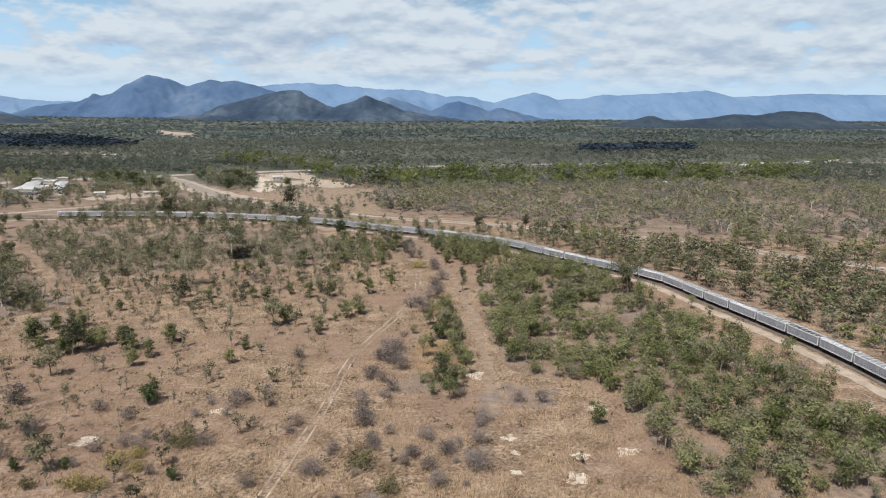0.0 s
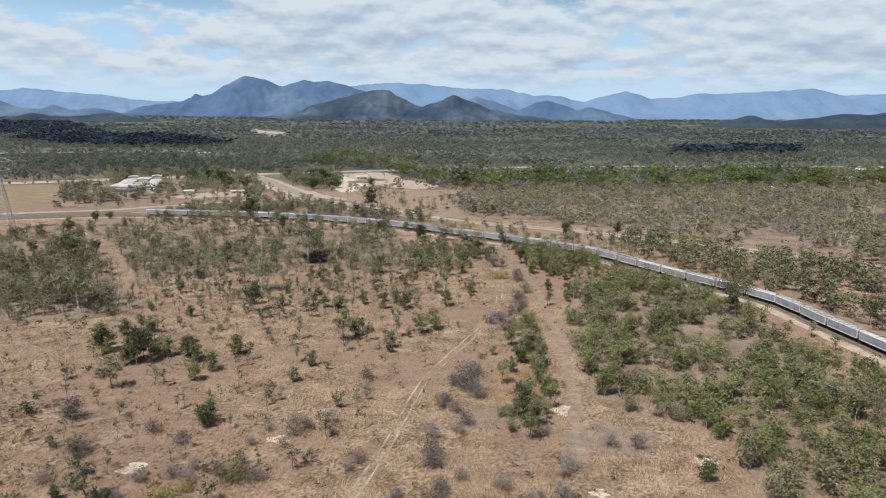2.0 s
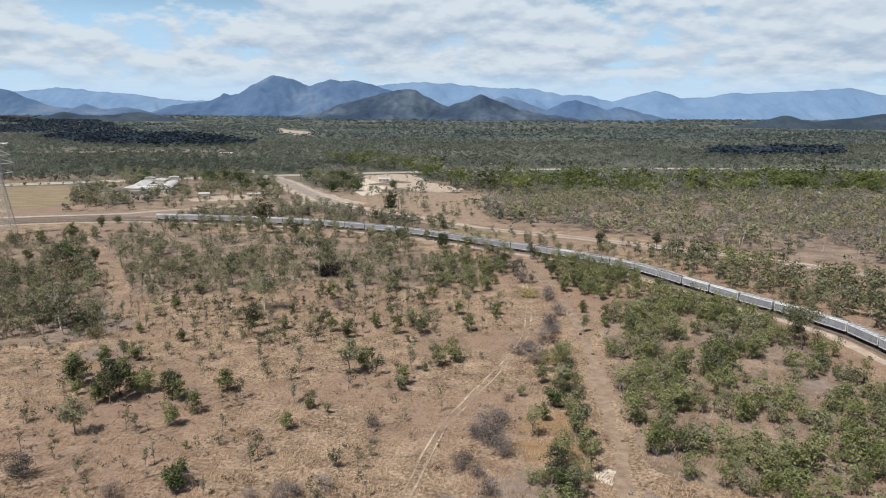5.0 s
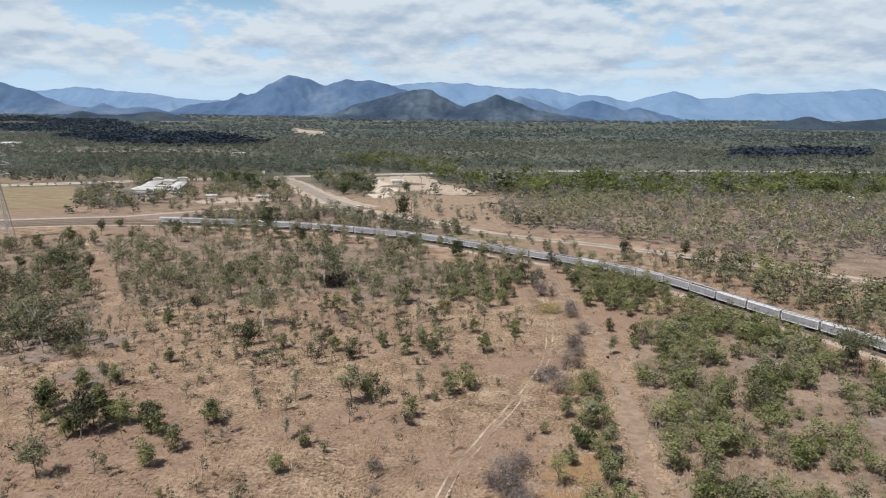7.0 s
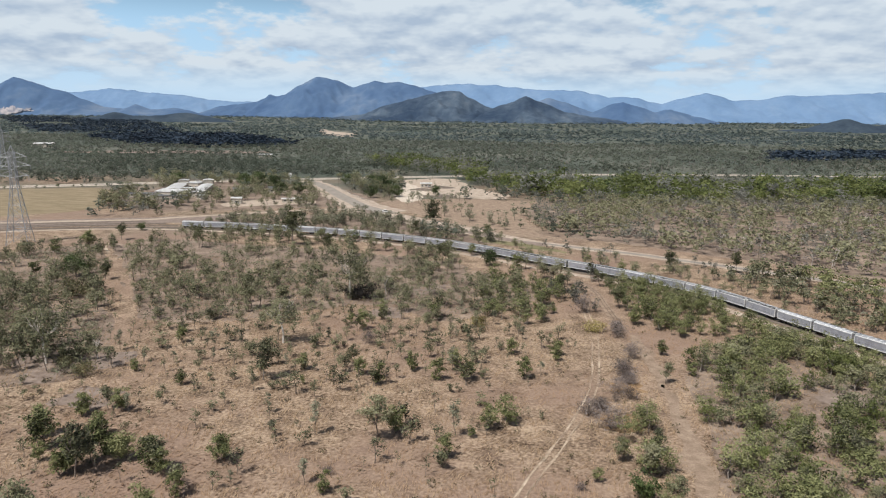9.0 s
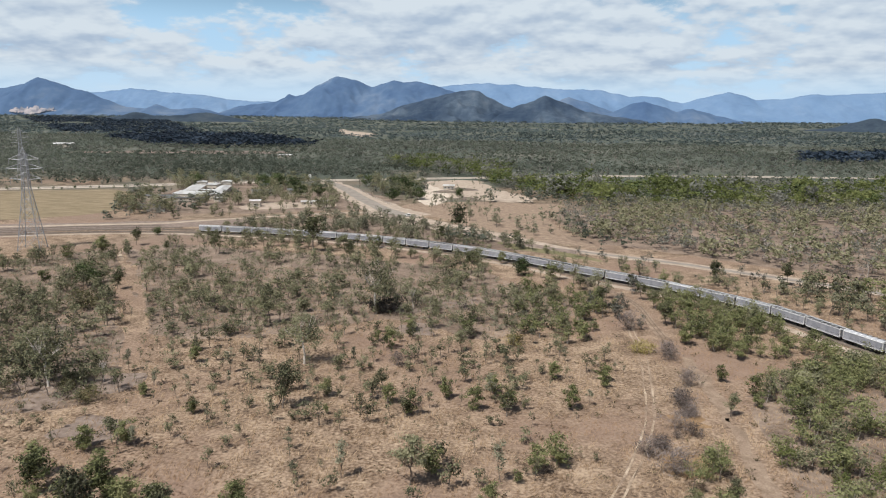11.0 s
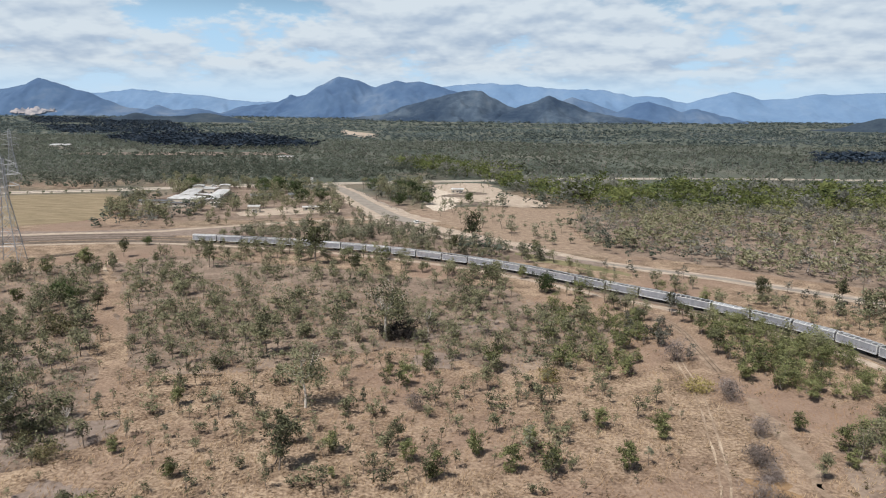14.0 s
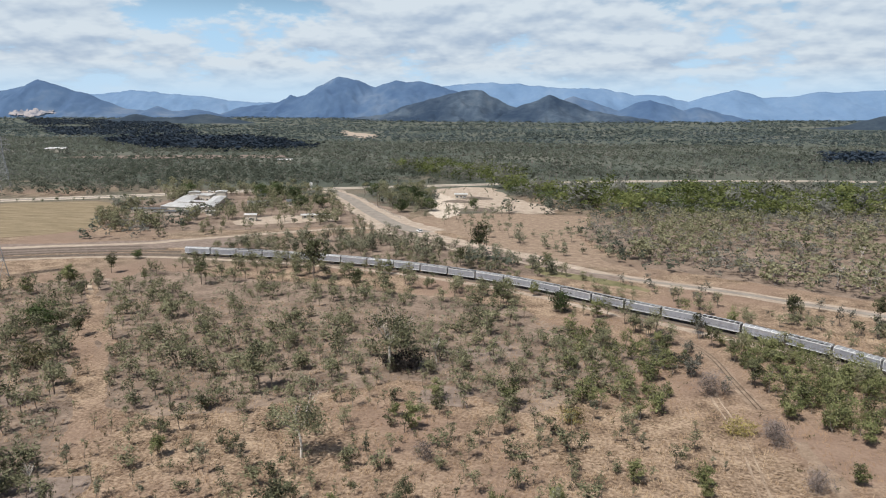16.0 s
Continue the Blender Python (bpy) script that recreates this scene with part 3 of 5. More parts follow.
for poly, z, ragged in ((MID_WOOD, 0.0105, 1.6), (LEFT_WOOD, 0.005, 1.6), ([(-300, 520), (-262, 470), (-215, 470), (-150, 500), (-118, 540), (-150, 590), (-205, 640), (-300, 630)], 0.005, 1.6),
                        ([(-190, 428), (-120, 478), (-60, 432), (-20, 396), (-60, 402), (-110, 415), (-160, 418)], 0.005, 1.6), (BACK_SCRUB, 0.005, 1.6), (THICKET, 0.005, 1.6)):
    patch("leaf_litter", poly, z, M_LITTER, "brown leaf litter and bare soil under open trees", "leaf litter", ragged, 5)
BARE = 0
for cx, cy, r, k in ((33, 96, 1.6, 0), (45, 105, 1.7, 0), (24, 112, 1.2, 0), (24, 106, 0.9, 0), (23, 99, 0.7, 0), (-57, 116, 1.9, 0), (45, 124, 1.6, 0), (36, 104, 1.4, 0), (-34, 128, 1.5, 0),
                     (23.3, 144, 2.3, 0), (-117, 213, 11, 2), (-100, 196, 5, 2), (-40, 304, 6, 2), (14, 165, 5.0, 1), (15, 203, 4.0, 1), (13, 154, 4.5, 1), (18, 222, 3, 1), (8, 140, 5, 2), (30, 131, 7, 2), (70, 224, 7, 2), (60, 232, 5, 2),
                     (-48, 300, 6, 2), (-60, 290, 5, 2), (78, 192, 4, 2), (85, 150, 4, 2), (-150, 250, 6, 2), (-50, 270, 5, 2)):
    blob("bare_patch", cx, cy, r, 0.0165 + 0.0021 * BARE, (M_CLAY, M_OCHRE, M_MAUVE)[k],
         ("bleached white clay showing through the grass", "bare ochre soil between the shrubs", "greyish leaf litter on bare soil")[k])
    BARE += 1


def heap(x, y, r, h, material, label):
    """A low mound of dumped soil with an uneven outline."""
    a, u = np.linspace(0, 2 * np.pi, 18, endpoint=False), np.linspace(0, 1, 7)[1:]
    V, T = [(x, y, h)], []
    for k, f in enumerate(u):
        for t in a:
            q = 1 + 0.35 * noise.noise(Vector((2 * math.cos(t) + x, 2 * math.sin(t) + y, 0.7)))
            V.append((x + 1.6 * r * f * q * math.cos(t), y + r * f * q * math.sin(t), h * (1 - f * f) * (0.85 + 0.3 * noise.noise(Vector((x + 9 * f, y + 3 * t, 1)))) - 0.05))
    n = len(a)
    T += [(0, 1 + i, 1 + (i + 1) % n) for i in range(n)]
    for k in range(len(u) - 1):
        for i in range(n):
            p, q, b = 1 + k * n + i, 1 + k * n + (i + 1) % n, n
            T += [(p, p + b, q), (q, p + b, q + b)]
    tagged(new("soil_mound", tri_data("soil_mound", V, T, [material])), label, "soil mound", "soil mounds on the lot")


for hx, hy, hr, hh in [(-99, 619, 7, 1.8), (-90, 641, 9, 1.6), (-76, 580, 6, 1.5)]:
    heap(hx, hy, hr, hh, M_BALLAST, "low mound of dark dumped soil on the lot")


# ---- far ranges ----
def hills(name, crest, yc, deep, material, label, rough, step=20):
    """A range as a height field: a crest line of (x, height) that falls off to both sides in spurs and gullies."""
    c = np.array(crest, float)
    x0, x1 = c[0, 0], c[-1, 0]
    xs, ys = np.arange(x0, x1, step), np.arange(yc - deep, yc + deep * 0.7, step * 1.2)
    X, Y = np.meshgrid(xs, ys)
    seed = len(crest) * 3.7 + x0 * 0.01

    def field(sx, sy, o, octaves):
        return np.array([noise.fractal(Vector((x / sx, y / sy, seed + o)), 1.0, 2.1, octaves) for x, y in zip(X.ravel(), Y.ravel())]).reshape(X.shape)
    G, R, J = field(300, 420, 0, 5), np.abs(field(120, 170, 9, 6)), field(45, 60, 4, 3)
    u = np.clip(np.abs(Y - yc + 40 * G) / deep, 0, 1)
    k = np.searchsorted(c[:, 0], np.clip(X + G * 30 * u, x0 + 1e-3, x1 - 1e-3)) - 1
    f = (np.clip(X + G * 30 * u, x0, x1) - c[k, 0]) / (c[k + 1, 0] - c[k, 0])
    f = 0.5 * f + 0.5 * f * f * (3 - 2 * f)
    top = c[k, 1] * (1 - f) + c[k + 1, 1] * f
    fall = 1 - u ** 1.15
    H = (top + 20) * fall - 20 - rough * R * np.clip(u * 3, 0, 1) * np.clip(top / 120, 0.1, 1) + J * rough * 0.10
    V = np.c_[X.ravel(), Y.ravel(), H.ravel()]
    nx = len(xs)
    i = (np.arange(len(ys) - 1)[:, None] * nx + np.arange(nx - 1)).ravel()
    T = np.concatenate([np.c_[i, i + 1, i + nx], np.c_[i + 1, i + nx + 1, i + nx]])
    ob = new(name, tri_data(name, V, T, [material]))
    ob.data.polygons.foreach_set("use_smooth", np.ones(len(T), bool))
    tagged(ob, label, "mountain", "", "structure")
    return V, T


# the blue of the ranges is haze held in their materials
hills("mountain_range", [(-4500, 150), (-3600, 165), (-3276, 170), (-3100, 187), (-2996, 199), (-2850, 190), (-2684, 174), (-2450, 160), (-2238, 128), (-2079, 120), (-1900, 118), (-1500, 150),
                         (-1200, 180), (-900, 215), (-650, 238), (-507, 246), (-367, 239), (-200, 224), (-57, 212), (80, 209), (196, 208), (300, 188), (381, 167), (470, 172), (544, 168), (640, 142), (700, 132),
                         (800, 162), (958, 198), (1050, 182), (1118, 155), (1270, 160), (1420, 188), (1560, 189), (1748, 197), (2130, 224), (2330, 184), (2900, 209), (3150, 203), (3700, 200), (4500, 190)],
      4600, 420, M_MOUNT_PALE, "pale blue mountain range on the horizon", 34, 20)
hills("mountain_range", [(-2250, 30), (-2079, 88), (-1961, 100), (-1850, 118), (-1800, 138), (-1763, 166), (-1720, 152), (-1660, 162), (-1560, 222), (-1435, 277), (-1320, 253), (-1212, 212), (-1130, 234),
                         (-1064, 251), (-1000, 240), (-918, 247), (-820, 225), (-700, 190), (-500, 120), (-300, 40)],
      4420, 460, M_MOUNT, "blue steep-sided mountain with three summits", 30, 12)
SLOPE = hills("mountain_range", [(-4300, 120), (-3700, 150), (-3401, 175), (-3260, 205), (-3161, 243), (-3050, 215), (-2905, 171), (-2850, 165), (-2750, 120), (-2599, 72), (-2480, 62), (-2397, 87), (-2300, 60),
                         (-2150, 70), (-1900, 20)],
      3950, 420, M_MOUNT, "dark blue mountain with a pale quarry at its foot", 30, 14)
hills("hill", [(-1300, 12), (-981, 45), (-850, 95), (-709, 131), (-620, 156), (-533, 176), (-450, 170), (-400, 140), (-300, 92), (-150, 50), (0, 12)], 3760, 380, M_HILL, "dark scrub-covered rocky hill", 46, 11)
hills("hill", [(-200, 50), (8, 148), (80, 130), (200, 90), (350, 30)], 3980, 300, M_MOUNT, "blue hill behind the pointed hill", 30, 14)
hills("hill", [(-480, 12), (-300, 80), (-200, 110), (-104, 148), (-50, 125), (20, 105), (95, 70), (250, 48), (500, 10)], 3700, 360, M_HILL, "pointed hill with sunlit pale slopes put into its colour", 40, 11)
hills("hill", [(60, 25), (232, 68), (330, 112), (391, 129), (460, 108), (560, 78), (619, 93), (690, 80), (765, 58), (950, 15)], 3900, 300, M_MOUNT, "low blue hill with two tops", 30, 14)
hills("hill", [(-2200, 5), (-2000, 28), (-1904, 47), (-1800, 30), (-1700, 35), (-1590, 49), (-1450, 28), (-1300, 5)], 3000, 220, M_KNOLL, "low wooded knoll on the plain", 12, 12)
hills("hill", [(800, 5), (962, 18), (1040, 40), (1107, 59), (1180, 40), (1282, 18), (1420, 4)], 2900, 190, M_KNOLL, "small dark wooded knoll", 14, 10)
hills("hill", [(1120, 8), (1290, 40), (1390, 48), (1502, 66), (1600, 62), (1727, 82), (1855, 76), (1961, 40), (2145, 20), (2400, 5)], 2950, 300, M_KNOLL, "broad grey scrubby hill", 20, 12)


def quarry():
    """Pale benches cut into the foot of the mountain."""
    V, T = SLOPE
    c = V[T].mean(1)
    wob = np.array([noise.noise(Vector((x / 60, z / 14, 2.0))) for x, _, z in c])
    k = (np.abs((c[:, 0] + 3000) / 150) + np.abs((c[:, 2] - 42) / 24) + 0.6 * wob < 0.85) & (c[:, 1] < 3900)
    W = V.copy()
    W[:, 1] -= 9
    W[:, 2] += 3
    used, inv = np.unique(T[k], return_inverse=True)
    ob = new("quarry", tri_data("quarry", W[used], inv.reshape(-1, 3), [M_QUARRY]))
    tagged(ob, "pale quarry benches at the foot of the mountain", "quarry", "", "structure")


quarry()
patch("clearing", [(-560, 1820), (-480, 1740), (-520, 1960), (-640, 2140), (-720, 2300), (-700, 2180)], 0.6, M_DIRT, "bare pinkish clearing in the far woodland", "clearing", 6, 20)
patch("clearing", [(-640, 960), (-470, 1010), (-400, 1060), (-470, 1085), (-660, 1010), (-700, 960)], 0.5, M_MAUVE, "dry pinkish clearing in the woodland", "clearing", 6, 14)
patch("clearing", [(-214, 880), (-150, 900), (-140, 925), (-190, 930), (-225, 905)], 0.5, M_PADDOCK, "grassy clearing between the trees", "clearing", 4, 8)
CLEARINGS = [[(-560, 1820), (-480, 1740), (-520, 1960), (-720, 2300)], [(-640, 960), (-470, 1010), (-400, 1060), (-470, 1085), (-660, 1010)], [(-214, 880), (-150, 900), (-140, 925), (-190, 930)]]


# ---- railway ----
def rail_pair(line, z, label):
    for s in (-0.55, 0.55):
        ribbon("rail", line + side(line) * s, 0.16, z, M_RAIL, 0.0, label, "rail")


ribbon("ballast", MAIN, 4.6, 0.12, M_BALLAST, 0.15, "grey stone ballast under the main line", "ballast", 0.22)
rail_pair(MAIN, 0.50, "worn steel rail of the main line")
near_left = MAIN[MAIN[:, 0] < -196]
for off, cut in ((7, 0), (12.5, 6), (19, 14)):
    ribbon("ballast", (near_left + side(near_left) * off)[:len(near_left) - cut], 3.0, 0.09, M_BALLAST, 0.2, "dark stone ballast of a yard track", "ballast", 0.08)
    rail_pair((near_left + side(near_left) * off)[:len(near_left) - cut], 0.30, "worn steel rail in the railway yard")
ribbon("ballast", SIDING, 3.0, 0.06, M_STRIP, 0.3, "weedy bed of a disused siding", "ballast", 0.05)
rail_pair(SIDING, 0.24, "rusty rail of the disused siding")


def cattle_wagon():
    """A bogie wagon: slatted aluminium box in a white frame on a dark underframe."""
    w = thing("cattle_wagon", "silver slatted cattle wagon with white frame, on the rails", "wagon", group="train of cattle wagons")
    half, wid, lo, hi = 5.72, 1.28, 1.05, 3.38
    bm = box(bmesh.new(), -half, half, -1.15, 1.15, 0.78, 1.05, 0.03)
    box(bm, -half + 1.6, half - 1.6, -0.35, 0.35, 0.52, 0.78)
    part("underframe", bm, w, "dark steel underframe", M_UNDER)
    for s in (-1, 1):
        bm = bmesh.new()
        box(bm, -half + 0.05, half - 0.05, s * wid - 0.03, s * wid + 0.03, lo, lo + 0.55)
        z = lo + 0.63
        while z < hi - 0.25:
            box(bm, -half + 0.05, half - 0.05, s * wid - 0.025, s * wid + 0.025, z, z + 0.155)
            z += 0.2
        part("side_slats", bm, w, "grey aluminium slats", M_ALU)
        for i in range(8):
            x = -half + 0.06 + i * (2 * half - 0.12) / 7
            bm = box(bmesh.new(), x - 0.04, x + 0.04, s * (wid + 0.055) - 0.03, s * (wid + 0.055) + 0.03, lo, hi - 0.1)
            part("side_post", bm, w, "", M_ALU)
        bm = box(bmesh.new(), -half, half, s * (wid + 0.03) - 0.07, s * (wid + 0.03) + 0.07, hi - 0.16, hi + 0.02, 0.02)
        part("top_rail", bm, w, "white top rail", M_ALU_WHITE)
        bm = box(bmesh.new(), -half, half, s * (wid + 0.03) - 0.06, s * (wid + 0.03) + 0.06, lo - 0.04, lo + 0.10, 0.02)
        part("bottom_rail", bm, w, "white bottom rail", M_ALU_WHITE)
        bm = bmesh.new()
        for y in np.linspace(-wid + 0.1, wid - 0.1, 7):
            box(bm, s * half - 0.03, s * half + 0.03, y - 0.09, y + 0.09, lo, hi - 0.1)
        part("end_slats", bm, w, "", M_ALU)
        bm = box(bmesh.new(), s * (half + 0.03) - 0.07, s * (half + 0.03) + 0.07, -wid - 0.08, -wid + 0.1, lo, hi)
        box(bm, s * (half + 0.03) - 0.07, s * (half + 0.03) + 0.07, wid - 0.1, wid + 0.08, lo, hi)
        box(bm, s * (half + 0.03) - 0.068, s * (half + 0.03) + 0.068, -wid + 0.1, wid - 0.1, hi - 0.18, hi)
        part("end_frame", bm, w, "white end frame", M_ALU_WHITE)
        bm = box(bmesh.new(), s * (half + 0.1) - 0.1 if s < 0 else half, (-half if s < 0 else half + 0.38), -0.14, 0.14, 0.8, 1.0)
        box(bm, s * half + (-0.45 if s < 0 else 0.25), s * half + (-0.25 if s < 0 else 0.45), -0.2, 0.2, 0.74, 1.06)
        part("coupler", bm, w, "", M_UNDER)
    arc = [(wid * math.cos(t), hi + 0.30 * math.sin(t)) for t in np.linspace(0, math.pi, 9)]
    for x0 in np.linspace(-half, half - 2 * half / 7 * 0.94, 7):
        x1 = x0 + 2 * half / 7 * 0.94
        bm = bmesh.new()
        a = [bm.verts.new((x0, y, z)) for y, z in arc]
        b = [bm.verts.new((x1, y, z)) for y, z in arc]
        for i in range(8):
            bm.faces.new((a[i], b[i], b[i + 1], a[i + 1]))
        bmesh.ops.solidify(bm, geom=bm.faces[:], thickness=0.05)
        part("roof_sheet", bm, w, "dull silver curved roof sheet", M_ROOF_ALU)
    for x in np.linspace(-half + 0.02, half - 0.02, 8):
        bm = bmesh.new()
        rings = [[bm.verts.new((x + dx, y * k, hi + (z - hi) * k + dz)) for dx, k, dz in ((-0.07, 1.0, -0.01), (0.07, 1.0, -0.01), (0.07, 1.03, 0.055), (-0.07, 1.03, 0.055))] for y, z in arc]
        for a, b in zip(rings, rings[1:]):
            for i in range(4):
                bm.faces.new((a[i], a[(i + 1) % 4], b[(i + 1) % 4], b[i]))
        bm.faces.new(rings[0][::-1])
        bm.faces.new(rings[-1])
        part("roof_hoop", bm, w, "white roof hoop", M_ALU_WHITE)
    bm = box(bmesh.new(), -half + 0.1, half - 0.1, -wid + 0.08, wid - 0.08, 1.052, 1.1)
    part("floor", bm, w, "", M_UNDER)
    for cx in (-4.0, 4.0):
        bm = bmesh.new()
        for s in (-1, 1):
            box(bm, cx - 1.15, cx + 1.15, s * 0.85 - 0.07, s * 0.85 + 0.07, 0.36, 0.62, 0.03)
        box(bm, cx - 0.25, cx + 0.25, -0.8, 0.8, 0.4, 0.78)
        b = part("bogie", bm, w, "dark cast bogie", M_UNDER)
        for dx in (-0.8, 0.8):
            bm = bmesh.new()
            for s in (-1, 1):
                bmesh.ops.create_cone(bm, cap_ends=True, segments=14, radius1=0.42, radius2=0.40, depth=0.12, matrix=pose(cx + dx, s * 0.56, 0.42, 90 * s, 0, 0))
            bar(bm, (cx + dx, -0.56, 0.42), (cx + dx, 0.56, 0.42), 0.07, 6)
            part("wheelset", bm, b, "", M_UNDER)
    return w


def train():
    s = np.concatenate([[0], np.cumsum(np.linalg.norm(np.diff(MAIN, axis=0), axis=1))])
    start = s[np.argmin(np.abs(MAIN[:, 0] + 190.4) + (MAIN[:, 1] < 350) * 900)]
    first = None
    k = 0
    while True:
        a, b = start + 12.52 * k + 2.26, start + 12.52 * k + 10.26
        if b > s[-1] - 115:
            break
        p, q = [np.array([np.interp(v, s, MAIN[:, i]) for i in (0, 1)]) for v in (a, b)]
        m = pose(*((p + q) / 2), 0.50, 0, 0, math.degrees(math.atan2(q[1] - p[1], q[0] - p[0])))
        if first is None:
            first = cattle_wagon()
            first.matrix_world = m
        else:
            copy_thing(first, m)
        k += 1


train()


# ---- buildings, pylon, poles, car ----
def house(label, at, size, rz, roof, wall=None, pitch=0.25, windows=3, eave=0.5, name="house", group=""):
    L, W, H = size
    h = thing(name, label, "building", at, rz, group)
    bm = box(bmesh.new(), -L / 2, L / 2, -W / 2, W / 2, 0, H)
    part("wall", bm, h, "", wall or M_WALL)
    top = W / 2 * pitch
    bm = bmesh.new()
    e = eave
    for s in (-1, 1):
        v = [bm.verts.new(c) for c in ((-L / 2 - e, s * (W / 2 + e), H - e * pitch), (L / 2 + e, s * (W / 2 + e), H - e * pitch), (L / 2 + e, 0, H + top), (-L / 2 - e, 0, H + top))]
        bm.faces.new(v if s < 0 else v[::-1])
    bmesh.ops.solidify(bm, geom=bm.faces[:], thickness=-0.14)
    part("roof", bm, h, "", roof)
    for s in (-1, 1):
        bm = bmesh.new()
        v = [bm.verts.new(c) for c in ((s * L / 2, -W / 2, H), (s * L / 2, W / 2, H), (s * L / 2, 0, H + top - 0.05))]
        bm.faces.new(v if s > 0 else v[::-1])
        part("gable", bm, h, "", wall or M_WALL)
    for i in range(windows):
        x = -L / 2 + (i + 0.5) * L / windows
        win = part("window", box(bmesh.new(), x - 0.8, x + 0.8, -W / 2 - 0.06, -W / 2 - 0.003, 1.0, 2.1), h, "", M_WHITE)
        part("pane", box(bmesh.new(), x - 0.7, x + 0.7, -W / 2 - 0.075, -W / 2 - 0.063, 1.1, 2.0), win, "", M_GLASS)
    x = L * 0.22
    part("door", box(bmesh.new(), x - 0.45, x + 0.45, -W / 2 - 0.05, -W / 2 - 0.004, 0, 2.05), h, "", M_GREYROOF)
    return h


def complex_at(u, v):
    """A place on the ground of the white-roofed complex: u across its front, v back along its side."""
    return -273 + 0.99 * u - 0.33 * v, 529 - 0.12 * u + 0.944 * v, 0


for label, u, v, size, turn, roof, wins in (
        ("broad white-roofed front hall of the complex", 11, 9, (23, 19, 4.0), -7, M_WHITE, 6),
        ("long white-roofed wing beside the courtyard", 4, 40, (40, 10, 3.8), 109, M_WHITE, 8),
        ("long white verandah wing of the complex", 27, 36, (60, 8, 3.6), 109, M_WHITE, 10),
        ("white-roofed block behind the courtyard", 13, 67, (19, 12, 4.4), -7, M_WHITE, 4),
        ("low white roof across the courtyard", 16, 37, (14, 6, 3.2), -7, M_WHITE, 3),
        ("small raised white-roofed pavilion", 6, 64, (7, 7, 6.2), 109, M_WHITE, 2),
        ("small raised white-roofed pavilion", 27, 73, (8, 7, 6.4), 109, M_WHITE, 2),
        ("small white-roofed shed before the verandah wing", 33, -2, (6, 5, 3.0), -7, M_WHITE, 1),
        ("grey-roofed open carport before the hall", -13, -4, (22, 7, 2.6), 12, M_GREYROOF, 4),
        ("grey-roofed open carport before the hall", 8, -9, (26, 6, 2.6), 12, M_GREYROOF, 4)):
    house(label, complex_at(u, v), size, turn, roof, windows=wins, pitch=0.13)
house("small cream shed with a pale roof", (-206, 506, 0), (6.5, 5, 4.0), 15, M_WHITE, windows=1, name="shed")
house("long low shed with a pale roof", (-172, 523, 0), (17, 6, 2.6), 22, M_WHITE, windows=4, pitch=0.15, name="shed")
house("grey-roofed house under trees", (-228, 566, 0), (15, 9, 3.2), 30, M_GREYROOF, windows=3)
house("grey-roofed house under trees", (-206, 578, 0), (13, 9, 3.2), 25, M_GREYROOF, windows=3)
house("white-roofed farm shed far out in the woodland", (-789, 1077, 0), (30, 16, 6), 20, M_WHITE, windows=2, name="shed")
house("white-roofed farm shed far out in the woodland", (-364, 941, 0), (18, 9, 5), 20, M_WHITE, windows=2, name="shed")
for x, y, l, r in ((351, 679, 18, 20), (245, 584, 8, 60), (359, 735, 14, 80), (417, 784, 22, 10), (460, 811, 18, 30), (580, 861, 20, 15), (606, 880, 16, 70), (514, 815, 15, 40),
                   (400, 720, 14, 100), (445, 742, 16, 15), (538, 850, 12, 0), (486, 770, 14, 60), (-100, 640, 9, 10)):
    house("white-roofed house of the small town among trees", (x, y, 0), (l, l * 0.62, 3.4), r, M_WHITE, windows=3, group="town houses")


